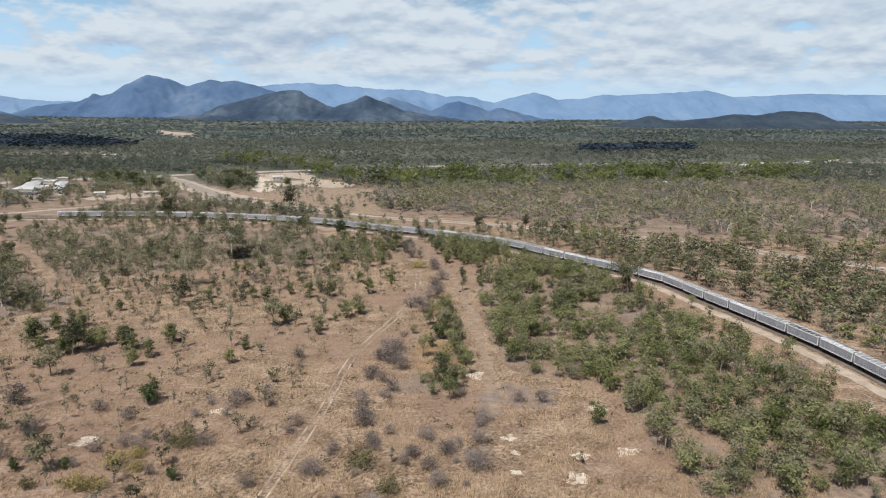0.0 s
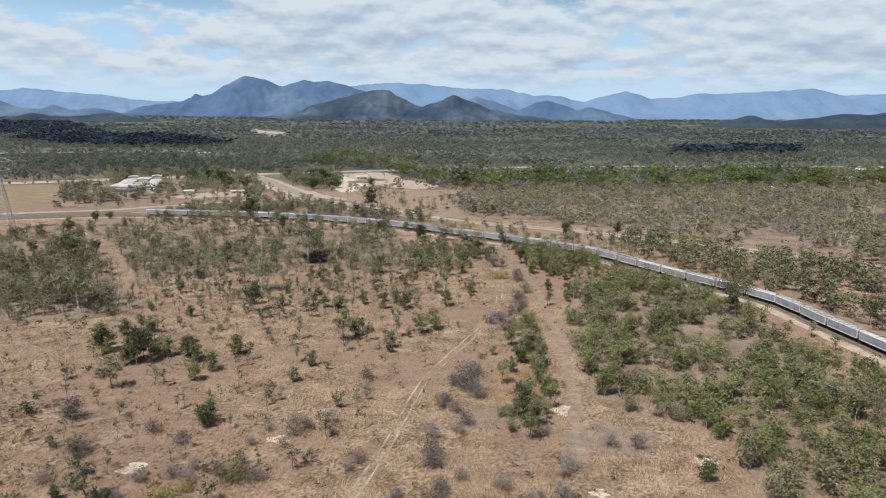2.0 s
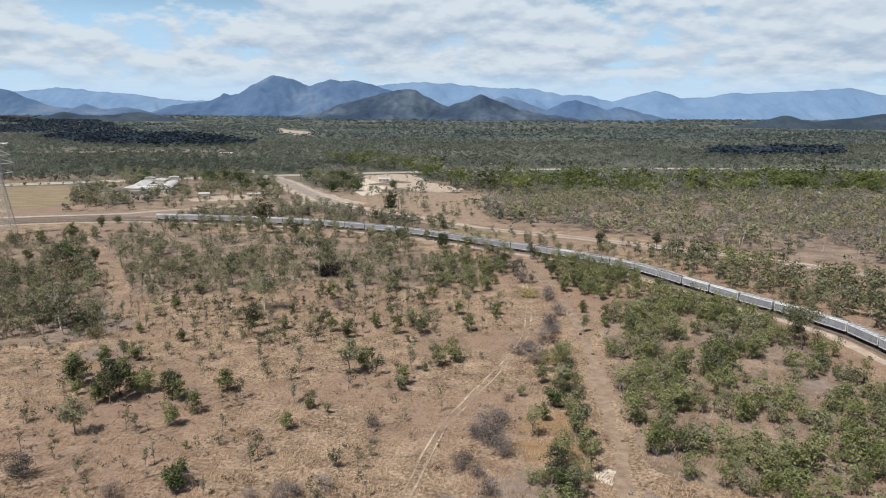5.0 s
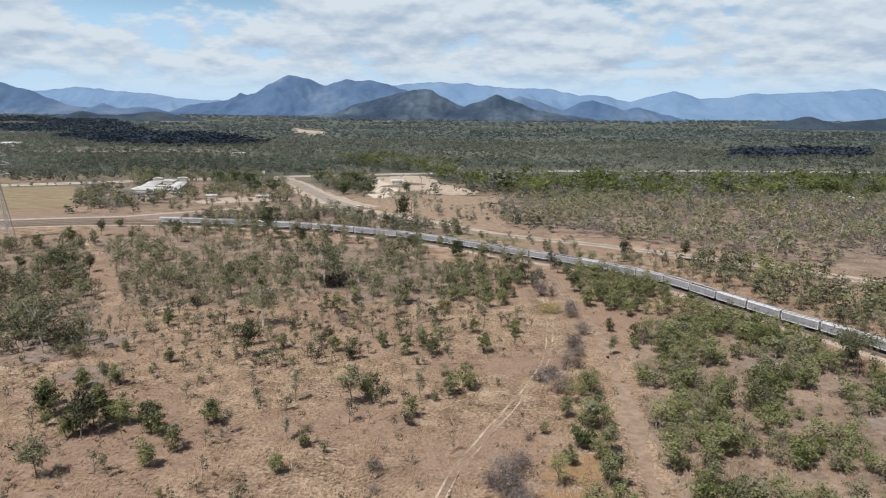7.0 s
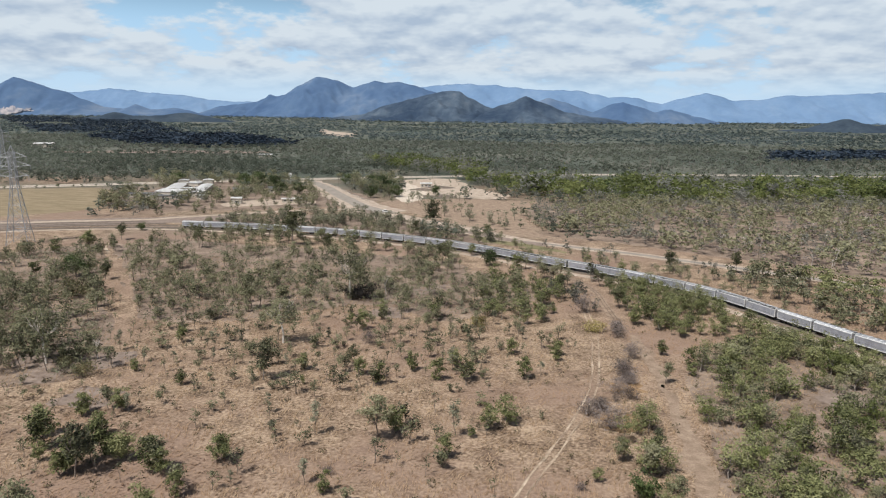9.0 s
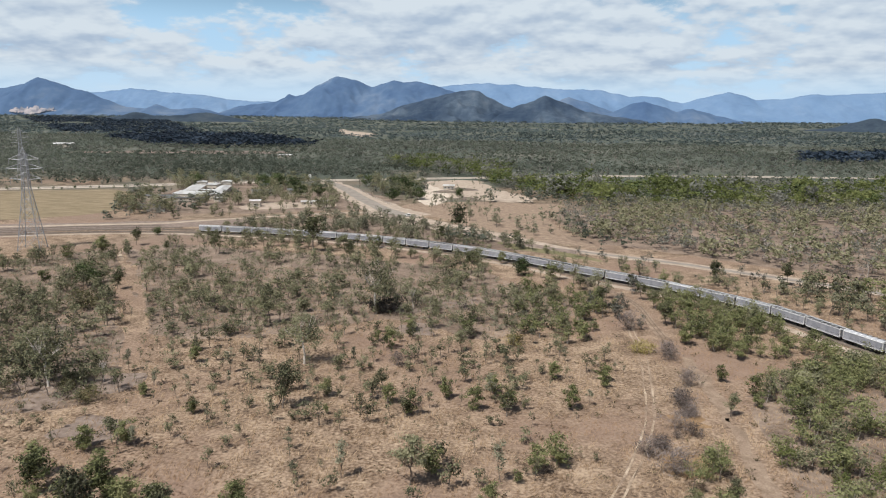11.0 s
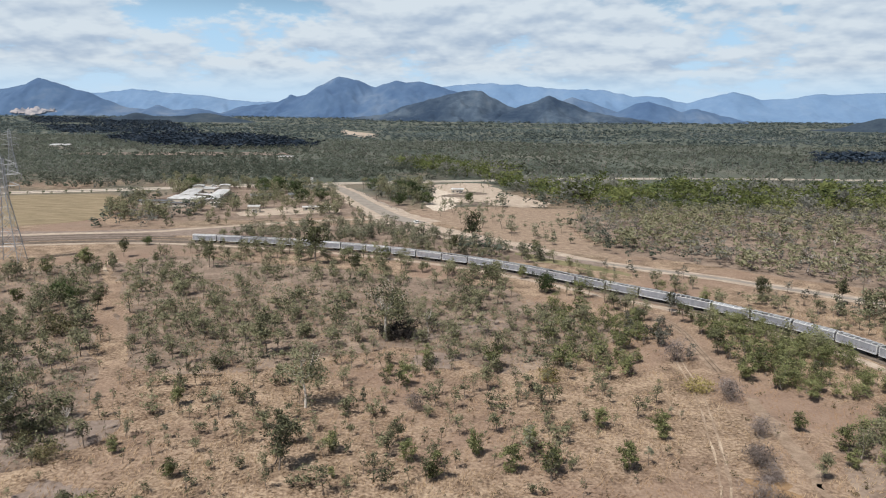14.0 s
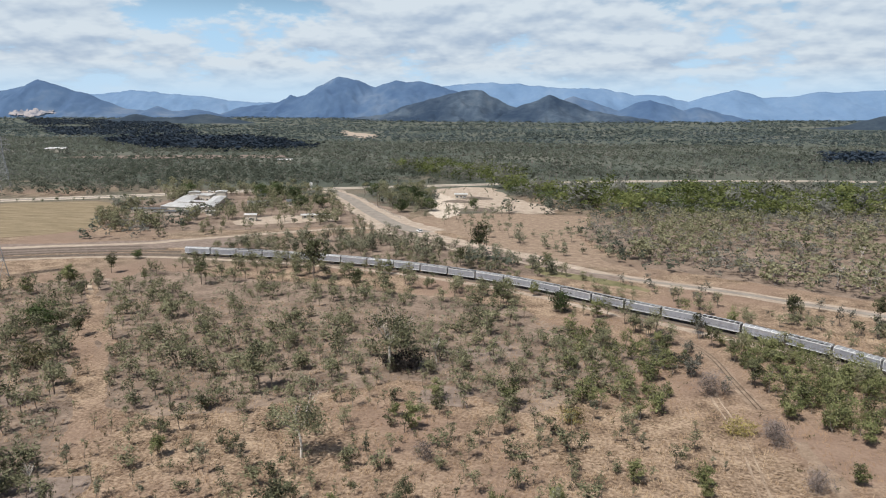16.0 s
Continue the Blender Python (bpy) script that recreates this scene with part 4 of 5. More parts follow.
def pylon():
    p = thing("transmission_tower", "grey steel lattice transmission tower in dry grass", "pylon", (-240, 350, 0), 20, "transmission towers")
    H, b0, b1 = 45.0, 4.6, 0.95
    hip = 27.0

    def half(z):
        return b0 + (1.35 - b0) * z / hip if z < hip else 1.35 + (b1 - 1.35) * (z - hip) / (H - hip)
    for sx in (-1, 1):
        for sy in (-1, 1):
            bm = bmesh.new()
            zs = [0, hip, H - 3]
            for z0, z1 in zip(zs, zs[1:]):
                bar(bm, (sx * half(z0), sy * half(z0), z0), (sx * half(z1), sy * half(z1), z1), 0.17)
            bar(bm, (sx * half(H - 3), sy * half(H - 3), H - 3), (0, 0, H), 0.12)
            part("leg", bm, p, "", M_STEEL)
    levels = [0, 7, 13, 18, 22.5, 27, 30.5, 34, 37, 40, 42]
    for z0, z1 in zip(levels, levels[1:]):
        c0 = [(-1, -1), (1, -1), (1, 1), (-1, 1)]
        for i in range(4):
            (ax, ay), (bx, by) = c0[i], c0[(i + 1) % 4]
            h0, h1 = half(z0), half(z1)
            part("diagonal_brace", bar(bmesh.new(), (ax * h0, ay * h0, z0), (bx * h1, by * h1, z1), 0.085), p, "", M_STEEL)
            part("diagonal_brace", bar(bmesh.new(), (bx * h0, by * h0, z0), (ax * h1, ay * h1, z1), 0.085), p, "", M_STEEL)
            part("horizontal_brace", bar(bmesh.new(), (ax * h1, ay * h1, z1), (bx * h1, by * h1, z1), 0.075), p, "", M_STEEL)
    for z, w in ((31, 6.2), (35.5, 7.4), (39.5, 6.0)):
        for s in (-1, 1):
            bm = bmesh.new()
            for y in (-1, 1):
                bar(bm, (s * half(z), y * half(z), z), (s * w, 0, z + 0.4), 0.1)
                bar(bm, (s * half(z + 2.5), y * half(z + 2.5), z + 2.5), (s * w, 0, z + 0.4), 0.08)
            bar(bm, (s * (half(z) + w) / 2, -half(z) / 2, z + 0.2), (s * (half(z) + w) / 2, half(z) / 2, z + 0.2), 0.06)
            arm = part("cross_arm", bm, p, "", M_STEEL)
            bm = bmesh.new()
            rings = []
            for i in range(18):
                r = 0.17 if i % 2 else 0.06
                rings.append([bm.verts.new((s * w + r * math.cos(a * math.pi / 4), r * math.sin(a * math.pi / 4), z + 0.3 - 0.13 * i)) for a in range(8)])
            for lower, upper in zip(rings[1:], rings):
                for a in range(8):
                    bm.faces.new((lower[a], lower[(a + 1) % 8], upper[(a + 1) % 8], upper[a]))
            bm.faces.new(rings[0])
            bm.faces.new(rings[-1][::-1])
            part("insulator", bm, arm, "", M_GREYROOF)
    return p


copy_thing(pylon(), pose(-482, 630, 0, 0, 0, 32))


def power_pole(x, y, h, rz, label):
    p = thing("power_pole", label, "pole", (x, y, 0), rz)
    bm = bmesh.new()
    bmesh.ops.create_cone(bm, cap_ends=True, segments=8, radius1=0.2, radius2=0.13, depth=h, matrix=pose(0, 0, h / 2))
    part("post", bm, p, "", M_WOOD)
    part("cross_arm", box(bmesh.new(), -1.2, 1.2, -0.22, -0.1, h - 0.7, h - 0.55), p, "", M_WOOD)
    for s in (-1.05, -0.5, 0.5, 1.05):
        bm = bmesh.new()
        bmesh.ops.create_cone(bm, cap_ends=True, segments=6, radius1=0.06, radius2=0.04, depth=0.2, matrix=pose(s, -0.16, h - 0.45))
        part("insulator", bm, p, "", M_WHITE)


power_pole(122, 131, 9.5, 20, "tall weathered power pole beside the railway")
power_pole(106, 249, 8.5, 30, "weathered power pole behind the train")
power_pole(87, 367, 9.5, 50, "weathered power pole by the narrow road")
power_pole(-60, 455, 9, 50, "weathered power pole by the dirt road")
power_pole(-150, 585, 10, 60, "weathered power pole along the side road")
power_pole(-300, 664, 10, 60, "weathered power pole by the highway")


def road_sign():
    s = thing("road_sign", "white sign board on a post by the highway", "sign", (-226, 660, 0), 20)
    part("post", box(bmesh.new(), -0.12, 0.12, -0.12, 0.12, 0, 7.5), s, "", M_WHITE)
    part("board", box(bmesh.new(), -1.3, 1.3, -0.24, -0.124, 4.6, 7.4, 0.03), s, "", M_WHITE)


road_sign()


def car(x, y, rz, label):
    c = thing("car", label, "car", (x, y, 0.14), rz)
    bm = box(bmesh.new(), -2.3, 2.3, -0.9, 0.9, 0.35, 0.95, 0.14)
    part("body", bm, c, "", M_WHITE)
    bm = bmesh.new()
    v = [bm.verts.new(q) for q in ((-1.9, -0.78, 0.95), (0.9, -0.78, 0.95), (0.9, 0.78, 0.95), (-1.9, 0.78, 0.95), (-1.5, -0.64, 1.55), (0.2, -0.64, 1.55), (0.2, 0.64, 1.55), (-1.5, 0.64, 1.55))]
    for f in ((0, 1, 5, 4), (1, 2, 6, 5), (2, 3, 7, 6), (3, 0, 4, 7)):
        bm.faces.new([v[i] for i in f])
    cab = part("cabin", bm, c, "dark glazed cabin", M_GLASS)
    part("roof", box(bmesh.new(), -1.55, 0.25, -0.68, 0.68, 1.553, 1.62, 0.02), c, "", M_WHITE)
    for wx in (-1.4, 1.4):
        for s in (-1, 1):
            bm = bmesh.new()
            bmesh.ops.create_cone(bm, cap_ends=True, segments=14, radius1=0.34, radius2=0.34, depth=0.22, matrix=pose(wx, s * 0.82, 0.34, 90, 0, 0))
            wh = part("wheel", bm, c, "", M_TYRE)
            bm = bmesh.new()
            bmesh.ops.create_cone(bm, cap_ends=True, segments=10, radius1=0.2, radius2=0.2, depth=0.02, matrix=pose(wx, s * 0.942, 0.34, 90, 0, 0))
            part("rim", bm, wh, "", M_STEEL)


car(-100, 487, 130, "white car on the side road")
car(-300, 634, 30, "white car on the highway")


def fence(line, label):
    f = thing("fence", label, "fence")
    for i in range(0, len(line)):
        x, y = line[i]
        part("post", box(bmesh.new(), x - 0.06, x + 0.06, y - 0.06, y + 0.06, 0, 1.5), f, "", M_WOOD)
    for z in (0.5, 0.9, 1.3):
        bm = bmesh.new()
        for (a, b), (c, d) in zip(line[:-1], line[1:]):
            bar(bm, (a, b, z), (c, d, z), 0.035)
        part("wire", bm, f, "", M_STEEL)


fence(glide([(-183, 640), (-160, 600), (-141, 565), (-120, 530)], 5), "dark post and wire fence along the side road")


# ---- trees ----
def tube(V, T, p, q, r0, r1, n=5):
    p, q = np.asarray(p, float), np.asarray(q, float)
    d = q - p
    d /= np.linalg.norm(d) + 1e-9
    u = np.cross(d, (0.3, 0.8, 0.52))
    u /= np.linalg.norm(u) + 1e-9
    w = np.cross(d, u)
    a = np.linspace(0, 2 * np.pi, n, endpoint=False)
    ring = np.cos(a)[:, None] * u + np.sin(a)[:, None] * w
    o = sum(len(v) for v in V)
    V.append(np.concatenate([p + ring * r0, q + ring * r1]))
    i = np.arange(n)
    j = (i + 1) % n
    T.append(np.concatenate([np.c_[i, j, i + n], np.c_[j, j + n, i + n]]) + o)


def cards(rng, centres, spread, per, size, long=1.7, droop=0.0, loose=0.85):
    """Many small leaf sprays round each centre, lying roughly along the outside of the crown (loose: how far they turn from it)."""
    mid = centres.mean(0)
    c = np.repeat(centres, per, 0)
    off = rng.normal(0, 0.62, c.shape)
    c = c + off * spread
    out = c - mid
    out /= np.linalg.norm(out, axis=1)[:, None] + 1e-9
    n = 0.6 * out + 0.5 * off / (np.linalg.norm(off, axis=1)[:, None] + 1e-9) + rng.normal(0, loose, c.shape)
    n[:, 2] += 0.45
    n /= np.linalg.norm(n, axis=1)[:, None] + 1e-9
    a = np.cross(n, rng.normal(0, 1, c.shape))
    a[:, 2] -= droop * 0.4
    a /= np.linalg.norm(a, axis=1)[:, None] + 1e-9
    b = np.cross(n, a)
    s = size * rng.uniform(0.6, 1.4, (len(c), 1))
    V = np.stack([c - a * s * long / 2 - b * s / 2, c - a * s * long / 2 + b * s / 2, c + a * s * long / 2], 1).reshape(-1, 3)
    return V, np.arange(len(V)).reshape(-1, 3)


KIND = {   # nominal height, crown from, half width, limbs, clumps, sprays a clump, spray size, trunk radius
    "gum": (8.0, 0.30, 0.27, 6, 26, 25, 0.33, 0.12),
    "green": (5.0, 0.08, 0.32, 6, 24, 27, 0.27, 0.06),
    "sapling": (5.0, 0.22, 0.15, 3, 13, 17, 0.21, 0.05),
    "dead_shrub": (3.5, 0.10, 0.62, 16, 26, 20, 0.32, 0.04),
    "white_gum": (14.0, 0.36, 0.36, 9, 32, 40, 0.42, 0.27),
    "low_shrub": (4.0, 0.06, 0.95, 8, 30, 22, 0.36, 0.06),
    "mango": (7.5, 0.10, 0.52, 6, 44, 24, 0.44, 0.2),
    "umbrella": (12.0, 0.66, 0.46, 9, 34, 30, 0.34, 0.15),
    "bare_tree": (7.0, 0.4, 0.22, 9, 0, 0, 0.3, 0.16),
}


def grow(kind, seed, lod=1.0):
    rng = np.random.default_rng(seed)
    h, lo, wide, limbs, clumps, per, size, r = KIND[kind]
    V, T = [], []
    lean = rng.normal(0, 0.04 * h, 2)
    fork = np.array([lean[0], lean[1], h * (lo + 0.06)])
    if kind in ("dead_shrub", "low_shrub", "green"):
        fork = np.array([0, 0, h * 0.06])
    else:
        mid = fork * 0.5 + np.array([*rng.normal(0, 0.02 * h, 2), 0])
        tube(V, T, (0, 0, -0.25), mid, r * 1.15, r * 0.9, 6)
        tube(V, T, mid, fork, r * 0.9, r * 0.72, 6)
    ends = []
    for i in range(limbs if lod > 0.4 else 2):
        a = 2 * np.pi * (i + rng.uniform(-0.3, 0.3)) / limbs
        rad = wide * h * rng.uniform(0.35, 0.95)
        z = h * rng.uniform(lo + (1 - lo) * 0.35, 0.95)
        e = np.array([np.cos(a) * rad + lean[0], np.sin(a) * rad + lean[1], z])
        k = fork * 0.45 + e * 0.55 + rng.normal(0, 0.04 * h, 3)
        tube(V, T, fork, k, r * 0.6, r * 0.36, 4)
        tube(V, T, k, e, r * 0.36, r * 0.1, 3)
        ends += [e, k]
        for _ in range(0 if lod < 0.8 else 1 if kind in ("green", "sapling") else 2):
            t = k + (e - k) * rng.uniform(0.2, 0.8) + np.array([*rng.normal(0, wide * h * 0.28, 2), h * rng.uniform(0.02, 0.16)])
            tube(V, T, k, t, r * 0.3, r * 0.07, 3)
            ends.append(t)
    if kind == "sapling":
        tube(V, T, fork, (lean[0] * 1.5, lean[1] * 1.5, h * 0.96), r * 0.7, r * 0.15, 4)
    if not V:
        tube(V, T, (0, 0, 0), (0, 0, h * 0.5), r, r * 0.5, 3)
    wood = np.concatenate(V), np.concatenate(T)
    if not clumps:
        return wood, None
    n = max(3, int(clumps * (lod if lod < 1 else 1)))
    C = []
    while len(C) < n:
        p = rng.uniform(-1, 1, 3)
        d = np.linalg.norm(p)
        if d > 1 or (kind != "sapling" and d < 0.2):
            continue
        top = 1 - 0.35 * max(0, p[2]) if kind in ("gum", "white_gum") else 1 - 0.5 * abs(p[2])
        C.append((p[0] * wide * h * top + lean[0], p[1] * wide * h * top + lean[1], h * (lo + (0.98 - lo) * (p[2] * 0.5 + 0.5))))
    C = np.array(C)
    C[: len(C) // 3] = np.array(ends)[rng.integers(0, len(ends), len(C) // 3)]
    s = wide * h * (0.33 if kind != "sapling" else 0.45)
    if kind == "dead_shrub":
        return wood, cards(rng, C, (s * 1.3, s * 1.3, s * 0.9), int(per * 1.6), 0.075, 7.0, 0.0, 3.0)
    if lod < 1:
        near = lod > 0.4
        return wood, cards(rng, C, (s * 1.2, s * 1.2, s * 0.8), max(6, int(per * lod * (1.8 if near else 1.9))), (0.56 if near else 0.66) * size / lod ** 0.62, 1.7 if near else 1.3)
    return wood, cards(rng, C, (s, s, s * 0.62), int(per * 1.9), size * 0.64, 1.9, 0.5)


BARKS = {"white_gum": M_WHITEBARK, "bare_tree": M_WHITEBARK}


def grove(name, kind, leaves, label, category, spots, variants=4, seed=0, bark=None):
    """Single trees at (x, y, height), each with its trunk and its crown."""
    made = []
    rng = random.Random(seed)
    for n, (x, y, h) in enumerate(spots):
        s = h / KIND[kind][0]
        m = pose(x, y, 0, 0, 0, rng.uniform(0, 360)) @ Matrix.Diagonal((s * rng.uniform(0.9, 1.15), s * rng.uniform(0.9, 1.15), s, 1))
        if len(made) < variants:
            wood, crown = grow(kind, seed * 31 + n)
            t = thing(name, label, category, group=label)
            part("trunk", tri_data("trunk", *wood, [bark or BARKS.get(kind, M_BARK)]), t)
            if crown:
                part("crown", tri_data("crown", *crown, [leaves]), t)
            t.matrix_basis = m
            made.append(t)
        else:
            src = made[n % variants]
            c = copy_thing(src, Matrix())
            c.matrix_basis = m


grove("gum_tree", "white_gum", M_GUM, "tall white-trunked gum with an open olive crown", "tree", [(-71, 238, 12.5), (-65, 284, 17), (-122, 213, 15)], 3, 1)
grove("dead_tree", "bare_tree", M_GUM, "leafless tree with a bleached white trunk", "tree", [(-55, 293, 7.5), (100, 115, 4.9), (-112, 218, 6)], 2, 2)
GUMS_FIELD = [(-66, 212, 10.4), (-93, 268, 12.0), (-48, 226, 5.5), (-34, 255, 5.9), (27, 226, 5.4), (-79, 151, 8.1), (-91, 191, 5.4), (-80, 165, 9.7), (-68, 169, 7.5),
              (-33, 187, 9.6), (18, 202, 4.7), (13, 186, 4.9), (17, 181, 7.1), (20, 190, 5.0), (19, 158, 7.9), (20, 172, 6.1), (85, 225, 8.9), (-59, 105, 7.7), (16, 136, 6.7), (12, 140, 7.6),
              (88, 231, 8.7)]
GUMS_LINE = [(-60, 422, 17.0), (-66, 408, 9.5), (-30, 404, 8.5), (-157, 358, 10.5), (-202, 369, 9.2), (-117, 372, 18.0), (-96, 356, 12.3), (-43, 346, 10.4), (-1, 329, 5.6), (5, 307, 7.6), (16, 330, 6.5), (19, 318, 7.0),
             (21, 308, 6.7), (23, 290, 7.6), (49, 349, 9.9), (74, 351, 8.8), (34, 316, 5.2), (42, 319, 4.4), (-161, 286, 6.1), (-161, 295, 7.3), (-179, 356, 5.4)]
grove("gum_tree", "gum", M_GUM, "open-crowned gum tree standing in dry grass", "tree", GUMS_FIELD, 6, 3)
grove("gum_tree", "gum", M_DARKGUM, "dark-crowned gum tree near the railway", "tree", GUMS_LINE, 5, 4)
grove("umbrella_tree", "umbrella", M_DARKGUM, "flat-topped dark tree with several bare trunks by the railway", "tree", [(84, 217, 12.5)], 1, 14)
GREEN_A = [(-59, 220, 4.2), (-98, 212, 3.1), (-98, 234, 4.9), (-83, 206, 3.9), (-53, 253, 6.0), (-50, 264, 3.5), (-45, 219, 4.6), (-39, 214, 5.4), (-56, 211, 2.5), (-33, 224, 5.3),
           (-26, 219, 5.6), (-19, 220, 6.0), (-10, 240, 4.6), (2, 237, 3.9), (-6, 223, 6.1), (29, 246, 4.6), (35, 239, 5.4), (34, 232, 4.1), (-93, 173, 7.8), (-94, 187, 5.3), (-81, 174, 7.3),
           (-76, 172, 5.3), (-60, 162, 4.9), (-62, 156, 5.7), (-58, 174, 5.4), (-37, 167, 3.9), (-39, 157, 4.1), (-30, 191, 5.9), (-19, 182, 4.9), (-15, 191, 2.6), (-55, 147, 1.9)]
GREEN_B = [(-203, 346, 8.8), (-209, 333, 6.6), (-189, 295, 6.5), (-92, 388, 6.2), (-33, 365, 5.5), (-12, 341, 7.0), (4, 318, 4.5), (8, 303, 4.1), (31, 300, 6.4), (26, 272, 6.8),
           (44, 294, 5.3), (48, 287, 5.8), (-103, 243, 2.7), (-100, 215, 2.4), (-58, 259, 3.8), (-51, 270, 5.0), (-34, 269, 6.9), (-23, 228, 4.8), (-12, 195, 5.9), (-8, 198, 6.7),
           (2, 241, 5.1), (12, 166, 4.2), (8, 178, 2.9), (68, 208, 5.5), (53, 243, 6.7), (45, 242, 5.8), (37, 263, 5.5)]
CLUMP = [(-96, 177, 6.5), (-82, 168, 8), (-95, 189, 4.2), (-88, 191, 5.5), (-75, 172, 6), (-68, 169, 6.5), (-78, 172, 5.5), (-58, 175, 5), (-90, 169, 4), (-82, 166, 5), (-86, 180, 5), (-83, 165, 5.5), (-66, 168, 5)]
grove("small_tree", "green", M_GREEN, "leafy green tree in a clump in the dry grass", "tree", CLUMP, 5, 15)
GREEN_C = [(-50, 133, 6.4), (-56, 105, 2.6), (43, 117, 5.0), (-36, 100, 3.5), (-64, 105, 3.1), (14, 137, 5.4), (15, 173, 6.6)]
grove("small_tree", "green", M_GREEN, "bushy young tree with green leaves in dry grass", "tree", GREEN_A, 6, 5)
grove("small_tree", "green", M_GREEN, "bushy green tree at the edge of the scrub", "tree", GREEN_B, 6, 6)
grove("small_tree", "green", M_MANGO, "dense dark green bush with a shadow beside it", "tree", GREEN_C, 3, 7)
SAPLINGS = [(-110, 225, 5.9), (-83, 221, 4.4), (-99, 218, 3.9), (-92, 219, 3.9), (-80, 232, 6.0), (-86, 229, 7.0), (-63, 220, 4.3), (-58, 239, 5.5), (-23, 225, 6.8), (-16, 264, 6.1),
            (-22, 249, 3.7), (-25, 248, 4.4), (-11, 255, 3.9), (-7, 252, 4.4), (-16, 238, 1.7), (5, 248, 3.0), (7, 247, 2.4), (-86, 190, 5.4), (-67, 152, 4.6), (-53, 167, 3.4), (-58, 195, 4.8),
            (-53, 185, 4.5), (-45, 187, 7.7), (-41, 169, 5.7), (-18, 191, 7.8), (-114, 251, 5.6), (-27, 274, 5.0), (-2, 226, 4.7), (-59, 140, 4.0), (-45, 132, 3.8), (-41, 143, 4.1), (1, 104, 3.7),
            (35, 101, 2.7)]
grove("sapling", "sapling", M_GREYGUM, "thin grey-green sapling in dry grass", "sapling", SAPLINGS, 6, 8)
DEAD = [(-48, 241, 3.7), (19, 259, 4.5), (21, 242, 4.5), (18, 229, 4.6), (-22, 160, 2.6), (-21, 153, 1.5), (-38, 173, 1.7), (12, 199, 5.4), (1, 160, 5.1), (5, 175, 1.7), (19, 263, 3.7),
        (15, 218, 3.7), (11, 283, 6.1), (-78, 134, 4.8), (-32, 131, 4.2), (-26, 136, 2.6), (-45, 111, 2.7), (-41, 114, 2.8), (-12, 100, 3.1), (-4, 119, 3.6), (-5, 130, 3.2), (20, 119, 3.6),
        (18, 110, 3.4), (16, 100, 4.4), (29, 129, 2.8), (34, 128, 2.8), (97, 137, 4.9), (1, 154, 5.2), (-23, 97, 2.5), (12, 107, 2.8), (9, 95, 3.0), (4, 150, 4.4), (8, 205, 4)]
grove("dry_shrub", "dead_shrub", M_TWIG, "leafless purplish-grey shrub of fine twigs", "shrub", DEAD, 5, 9)
grove("shrub", "low_shrub", M_OLIVE, "low spreading olive shrub in the grass", "shrub", [(-109, 208, 3.0), (-156, 271, 5.5), (-116, 212, 2.6), (-4, 103, 3.2), (-38, 113, 3.4), (-59, 99, 1.7), (0, 94, 2.5)], 3, 10)
# shrubs added in place of a burnt hollow, its shade in their colour
grove("burnt_shrub", "low_shrub", M_HOLLOW, "black shrub for a burnt, shadowed hollow beside a white gum", "shrub", [(-61, 287, 4.6), (-66, 288, 3.8)], 2, 13)
grove("shrub", "low_shrub", M_YELLOW, "yellow-green grassy shrub in dry grass", "shrub", [(-20, 263, 2.8), (13, 264, 3.4), (-48, 106, 2.4), (-45, 109, 2.0), (-52, 99, 2.3), (-48, 98, 2.2), (-43, 104, 1.8)], 2, 11)
grove("mango_tree", "mango", M_MANGO, "dense dark round-crowned tree", "tree", [(-174, 297, 8.7), (-24, 346, 7.2), (-208, 395, 4.1), (-232, 604, 13), (-214, 590, 12), (-196, 560, 10), (-128, 600, 13), (-140, 622, 11), (-128, 560, 9), (-110, 568, 9), (-122, 596, 10), (-118, 578, 8), (-168, 640, 10), (-84, 590, 7), (-184, 570, 9), (-242, 600, 12), (-300, 600, 11)], 3, 12)


# ---- woods as masses ----
def spread(poly, gap, rng, jitter=0.75):
    p = np.array(poly, float)
    (x0, y0), (x1, y1) = p.min(0), p.max(0)
    X, Y = np.meshgrid(np.arange(x0, x1, gap), np.arange(y0, y1, gap))
    x, y = X.ravel() + rng.uniform(-jitter, jitter, X.size) * gap, Y.ravel() + rng.uniform(-jitter, jitter, X.size) * gap
    k = inside(x, y, p)
    return x[k], y[k]


def patchy(x, y, scale, seed=0.0):
    return np.array([noise.noise(Vector((a / scale, b / scale, seed))) for a, b in zip(x, y)])


